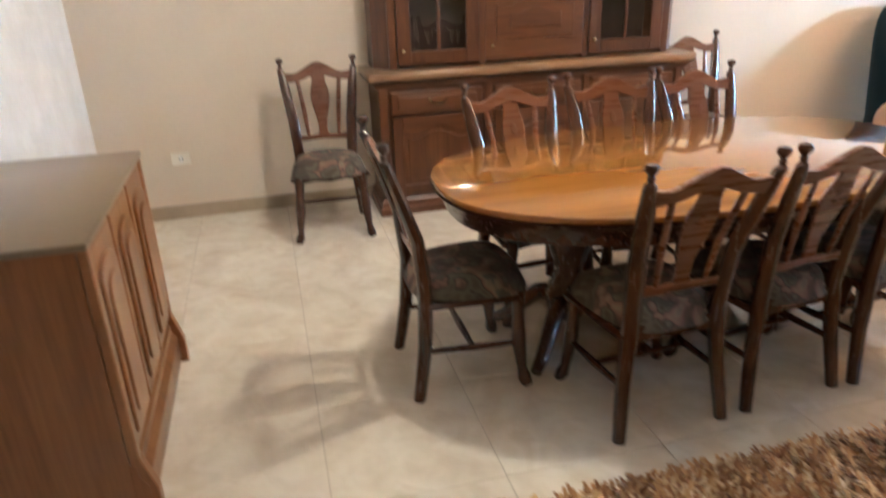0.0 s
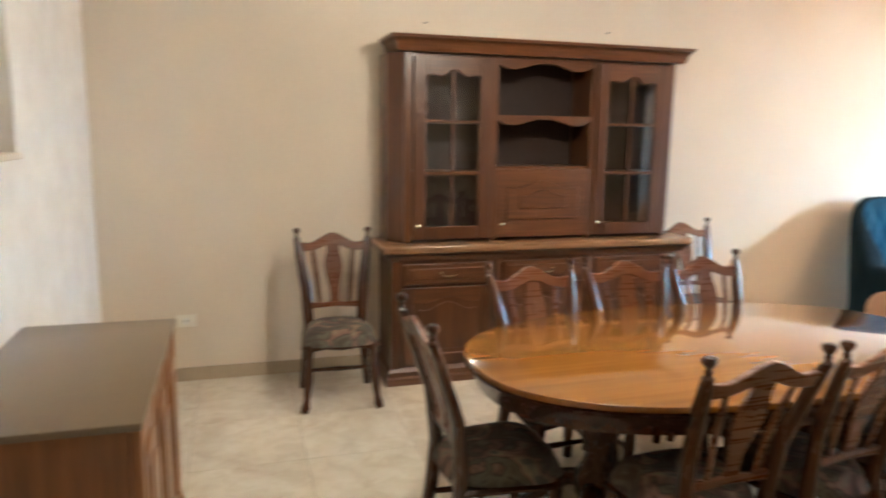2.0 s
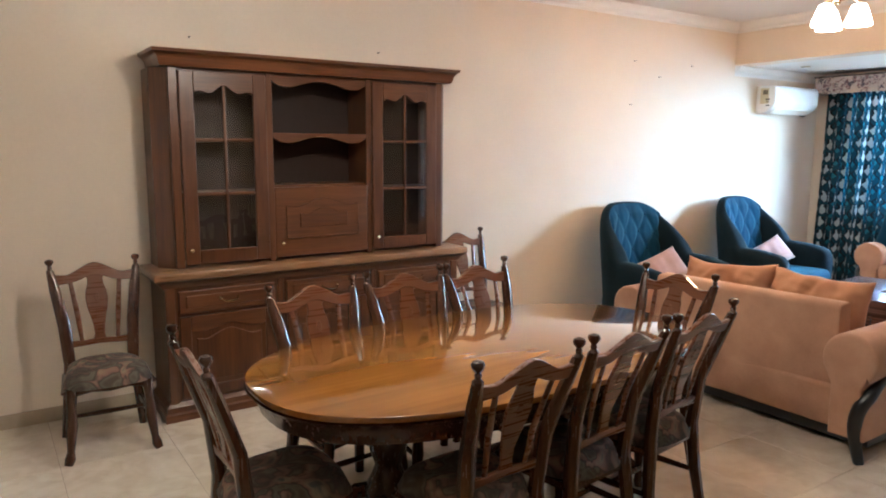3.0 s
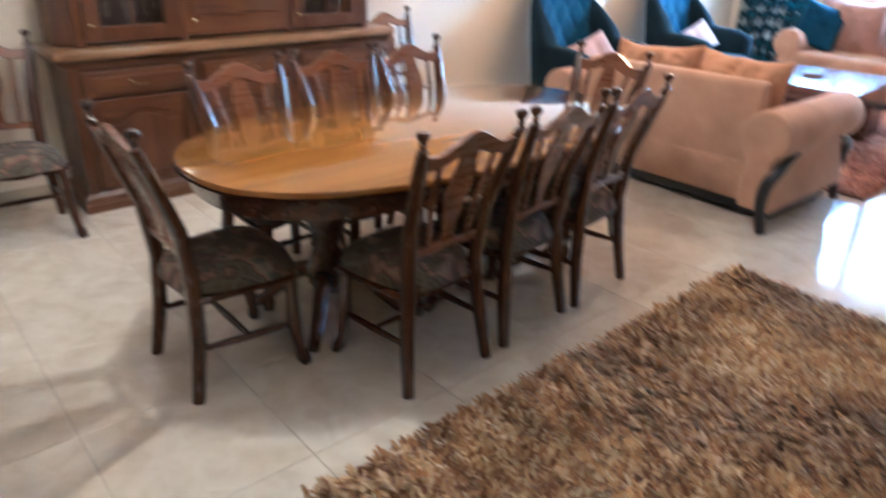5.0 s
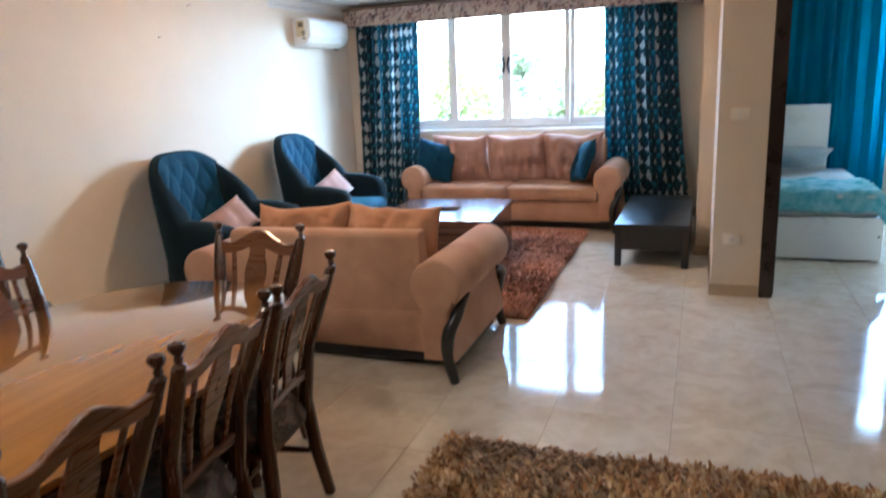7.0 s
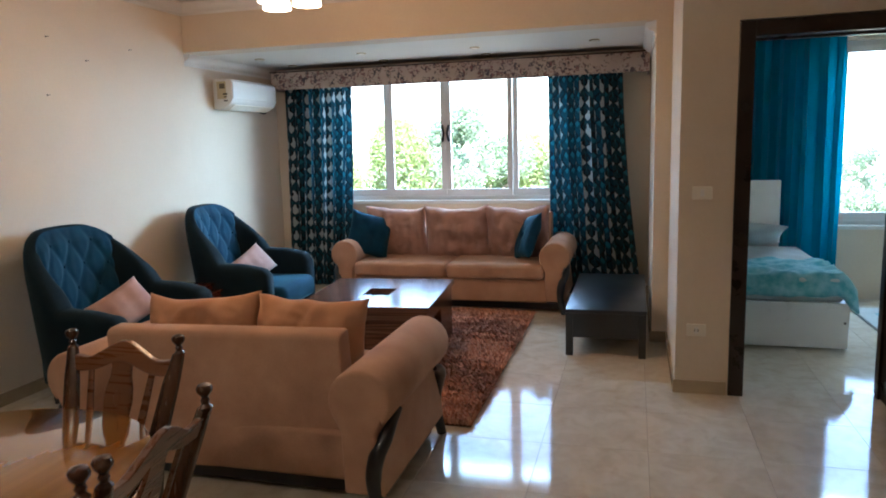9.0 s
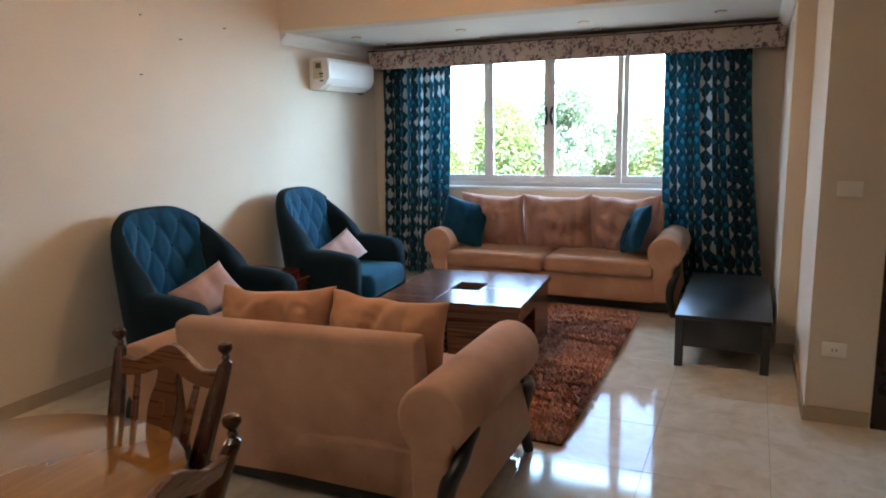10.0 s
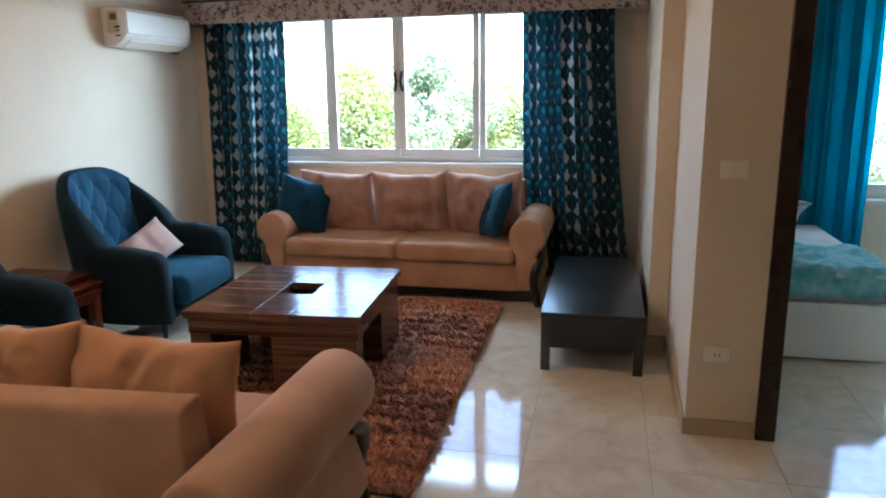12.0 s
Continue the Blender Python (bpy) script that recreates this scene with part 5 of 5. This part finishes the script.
# ---- rugs ----
def rug(name, x0, y0, x1, y1, count, length, width, lean, material, backing, label, seed, band=0.0):
    t = thing(name, (x0 + x1) / 2, (y0 + y1) / 2, 0, 0, label, "rug")
    w, d = (x1 - x0) / 2, (y1 - y0) / 2
    part("backing", boxes((-w, -d, 0.0, w, d, 0.012), bevel=0.003, seg=1), backing, t)
    rng = np.random.default_rng(seed)
    px, py = rng.uniform(-w, w, count), rng.uniform(-d, d, count)
    a = rng.uniform(0, 2 * np.pi, count) * 0.65 + np.sin(px * 5 + 2 * np.sin(py * 3)) * 1.3
    ln = rng.uniform(0.6, 1.15, count) * length
    le = rng.uniform(lean * 0.5, lean * 1.3, count)
    high = 1.0
    if band:
        high = 0.16 + 0.84 * np.clip(np.abs(np.sin(np.pi * (px + 0.030 * np.sin(py * 7 + 3 * np.sin(px * 2.1)) + 0.018 * np.sin(py * 19 + px * 6)) / band)) * 1.5, 0, 1)
    h = np.cos(np.clip(le, 0, 1.35)) * ln * high
    r = np.sin(np.clip(le, 0, 1.35)) * ln
    dx, dy = np.cos(a), np.sin(a)
    b = rng.uniform(0, np.pi, count)
    sx, sy = -dy * width / 2, dx * width / 2
    z0 = 0.010
    base = np.stack([px, py, np.full(count, z0)], 1)
    side = np.stack([sx, sy, np.zeros(count)], 1)
    mid = base + np.stack([dx * r * 0.35, dy * r * 0.35, h * 0.65], 1)
    tip = base + np.stack([dx * r, dy * r, h], 1)
    vs = np.stack([base - side, base + side, mid + side, mid - side, tip + side * 0.6, tip - side * 0.6], 1).reshape(-1, 3)
    k = np.arange(count) * 6
    fs = np.concatenate([np.stack([k, k + 1, k + 2, k + 3], 1), np.stack([k + 3, k + 2, k + 4, k + 5], 1)])
    me = bpy.data.meshes.new("tufting")
    me.from_pydata(vs.tolist(), [], fs.tolist())
    me.materials.append(material)
    ob = new("tufting", me)
    ob.parent = t
    tagged(ob, kind="stuff")
    return t


RUGBACK = plain("rug_backing", (0.06, 0.03, 0.016), (0.11, 0.06, 0.03), 0.95, 9, 60, 0.3)
rug("shag_rug", 1.07, 1.05, 3.57, 2.84, 62000, 0.056, 0.017, 1.05, SHAG, RUGBACK, "thick brown and beige shag rug beside the dining table", 3)
rug("pile_rug", 5.25, 2.885, 7.92, 4.62, 100000, 0.060, 0.010, 0.75, REDRUG, RUGBACK, "banded russet pile rug under the coffee table", 4, band=0.15)


# ---- hall wall ----
bm = bmesh.new()
pts = [(-0.520, 1.742), (-0.520, 2.22), (-1.085, 2.22), (-1.085, 1.742)]
for i in range(1, 25):
    s = i / 25
    pts.append((-1.085 + 0.565 * s, 1.742 - 0.022 * abs(math.sin(5 * math.pi * s)) ** 0.6))
prism(bm, pts, 2.915, 2.938, "y", 0.004, 2)
tagged(part("wall_plaque", bm, DARKWOOD, smooth=True), "dark red-brown wooden wall plaque with a scalloped lower edge", "wall decoration")


# ---- bedroom ----
def bed():
    t = thing("bed", 0, 0, 0, 0, "single bed with white base, pale sheet and rumpled aqua quilt", "bed")
    part("bed_base", boxes((7.22, 0.42, 0.02, 8.86, 1.55, 0.36), bevel=0.01), WHITE, t, smooth=True)
    part("base_panel", boxes((7.200, 0.42, 0.02, 7.219, 1.55, 0.37), bevel=0.003, seg=1), WHITE, t)
    part("knob", lathe(bmesh.new(), [(0.004, 0), (0.009, 0.006), (0.009, 0.012), (0.003, 0.014)], at=(7.20, 0.45, 0.22), steps=10, m=Matrix.Rotation(radians(-90), 3, "Y")), BLACKM, t, smooth=True)
    part("mattress", rounded(7.24, 0.44, 0.36, 8.86, 1.53, 0.56, 0.05, 4), SHEET, t, smooth=True)
    part("headboard", boxes((8.862, 0.62, 0.02, 8.90, 1.58, 1.20), bevel=0.01), WHITE, t, smooth=True)
    part("pillow", pillow(0.7, 0.42, 0.14, seed=5), SHEET, t, smooth="all").matrix_basis = pose(8.66, 1.0, 0.62, 0, 0, 90) @ pose(0, 0, 0, -62)
    bm = bmesh.new()
    n, mm = 40, 26
    g = grid_mesh(bm, n, mm, lambda u, v: (7.18 + 0.75 * u, 0.36 + 1.2 * v, 0.585 + 0.035 * noise.noise(Vector((u * 9, v * 11, 2))) - 0.16 * max(0, 0.12 - u) / 0.12 - 0.12 * max(0, 0.08 - v) / 0.08))
    ob = part("quilt", bm, QUILT, t, "rumpled aqua quilt", smooth="all")
    md = ob.modifiers.new("thickness", "SOLIDIFY")
    md.thickness = 0.03


bed()
mat = thing("floor_mat", 8.15, -0.28, 0, 0, "small white floor mat with a teal woven patch beside the bed", "mat")
part("mat_body", rounded(-0.45, -0.32, 0.0, 0.45, 0.32, 0.03, 0.01, 2), SHEET, mat)
part("teal_patch", boxes((-0.25, -0.16, 0.0302, 0.2, 0.18, 0.036), bevel=0.002, seg=1), QUILT, mat)


# ---- outside ----
tagged(part("ground", boxes((EX + 0.3, -400, -7.2, 800, 400, -7.0)), EARTH), kind="structure")


def tree(x, y, h, r, seed, material, label, pointed=0.0):
    rng = random.Random(seed)
    t = thing("tree", x, y, -7.0, 0, label, "tree", "trees outside the window")
    trunk = [(0, 0, 0), (0.1, 0.05, h * 0.3), (-0.1, 0.1, h * 0.6), (0, 0, h * 0.85)]
    bm = sweep(bmesh.new(), trunk, [0.28, 0.22, 0.15, 0.05], 8)
    for i in range(7):
        a, z = rng.uniform(0, 6.28), h * rng.uniform(0.4, 0.75)
        sweep(bm, [(0, 0, z), (math.cos(a) * r * 0.4, math.sin(a) * r * 0.4, z + h * 0.08), (math.cos(a) * r * 0.8, math.sin(a) * r * 0.8, z + h * 0.18)], [0.09, 0.06, 0.02], 6)
    part("trunk", bm, BARK, t, smooth=True)
    vs, fs = [], []
    clumps = []
    for i in range(70):
        zz = rng.random()
        lim = r * (math.sin(math.pi * min(1, 0.15 + zz * 0.8)) if not pointed else (1 - zz) ** 0.7)
        a = rng.uniform(0, 6.28)
        q = lim * rng.uniform(0.3, 1.0)
        clumps.append((math.cos(a) * q, math.sin(a) * q, h * (0.42 + 0.58 * zz), rng.uniform(0.35, 0.75)))
    for cx, cy, cz, cr in clumps:
        for i in range(700):
            v = Vector((rng.gauss(0, 1), rng.gauss(0, 1), rng.gauss(0, 1))).normalized() * cr * rng.uniform(0.55, 1.05)
            o = Vector((cx, cy, cz)) + v
            s = rng.uniform(0.035, 0.065)
            d1 = Vector((rng.gauss(0, 1), rng.gauss(0, 1), rng.gauss(0, 1))).normalized() * s
            d2 = d1.cross(Vector((rng.gauss(0, 1), rng.gauss(0, 1), rng.gauss(0, 1)))).normalized() * s * 0.5
            k = len(vs)
            vs += [tuple(o - d1), tuple(o + d2), tuple(o + d1), tuple(o - d2)]
            fs.append((k, k + 1, k + 2, k + 3))
    me = bpy.data.meshes.new("crown")
    me.from_pydata(vs, [], fs)
    me.materials.append(material)
    ob = new("crown", me)
    ob.parent = t


tree(19.5, 8.2, 9.0, 2.1, 1, LEAF, "yellow-green conical tree outside the window", 1)
tree(21.0, 6.9, 9.5, 2.7, 2, LEAF2, "broad grey-green tree outside the window")
tree(23.0, 5.0, 8.7, 2.5, 3, LEAF, "lower green tree outside the window")
tree(20.0, 10.6, 8.2, 2.2, 4, LEAF, "low green tree outside the window")
tree(22.0, 2.9, 8.8, 2.0, 6, LEAF2, "pale green tree outside the window")
tree(24.0, -5.6, 9.0, 3.0, 5, LEAF2, "round tree outside the bedroom window")

# ---- floor tiles ----
S = 0.56
bm = box(bmesh.new(), 0.0012, 0.0012, -0.012, S - 0.0012, S - 0.0012, 0.0)
me = bpy.data.meshes.new("floor_tile")
bm.to_mesh(me)
bm.free()
me.materials.append(TILE)
ix0, ix1, iy0, iy1 = -5, 15, -6, 8
count = 0
for i in range(ix0, ix1 + 1):
    for j in range(iy0, iy1 + 1):
        x, y = 0.65 + S * i, 1.34 + S * j
        if x > EX or y > RY or x < -2.3 or y < -1.9:
            continue
        if x < WX - S and y > 2.94:
            continue
        ob = new("floor_tile", me)
        ob.parent = floor
        ob.location = (x, y, 0)
        count += 1
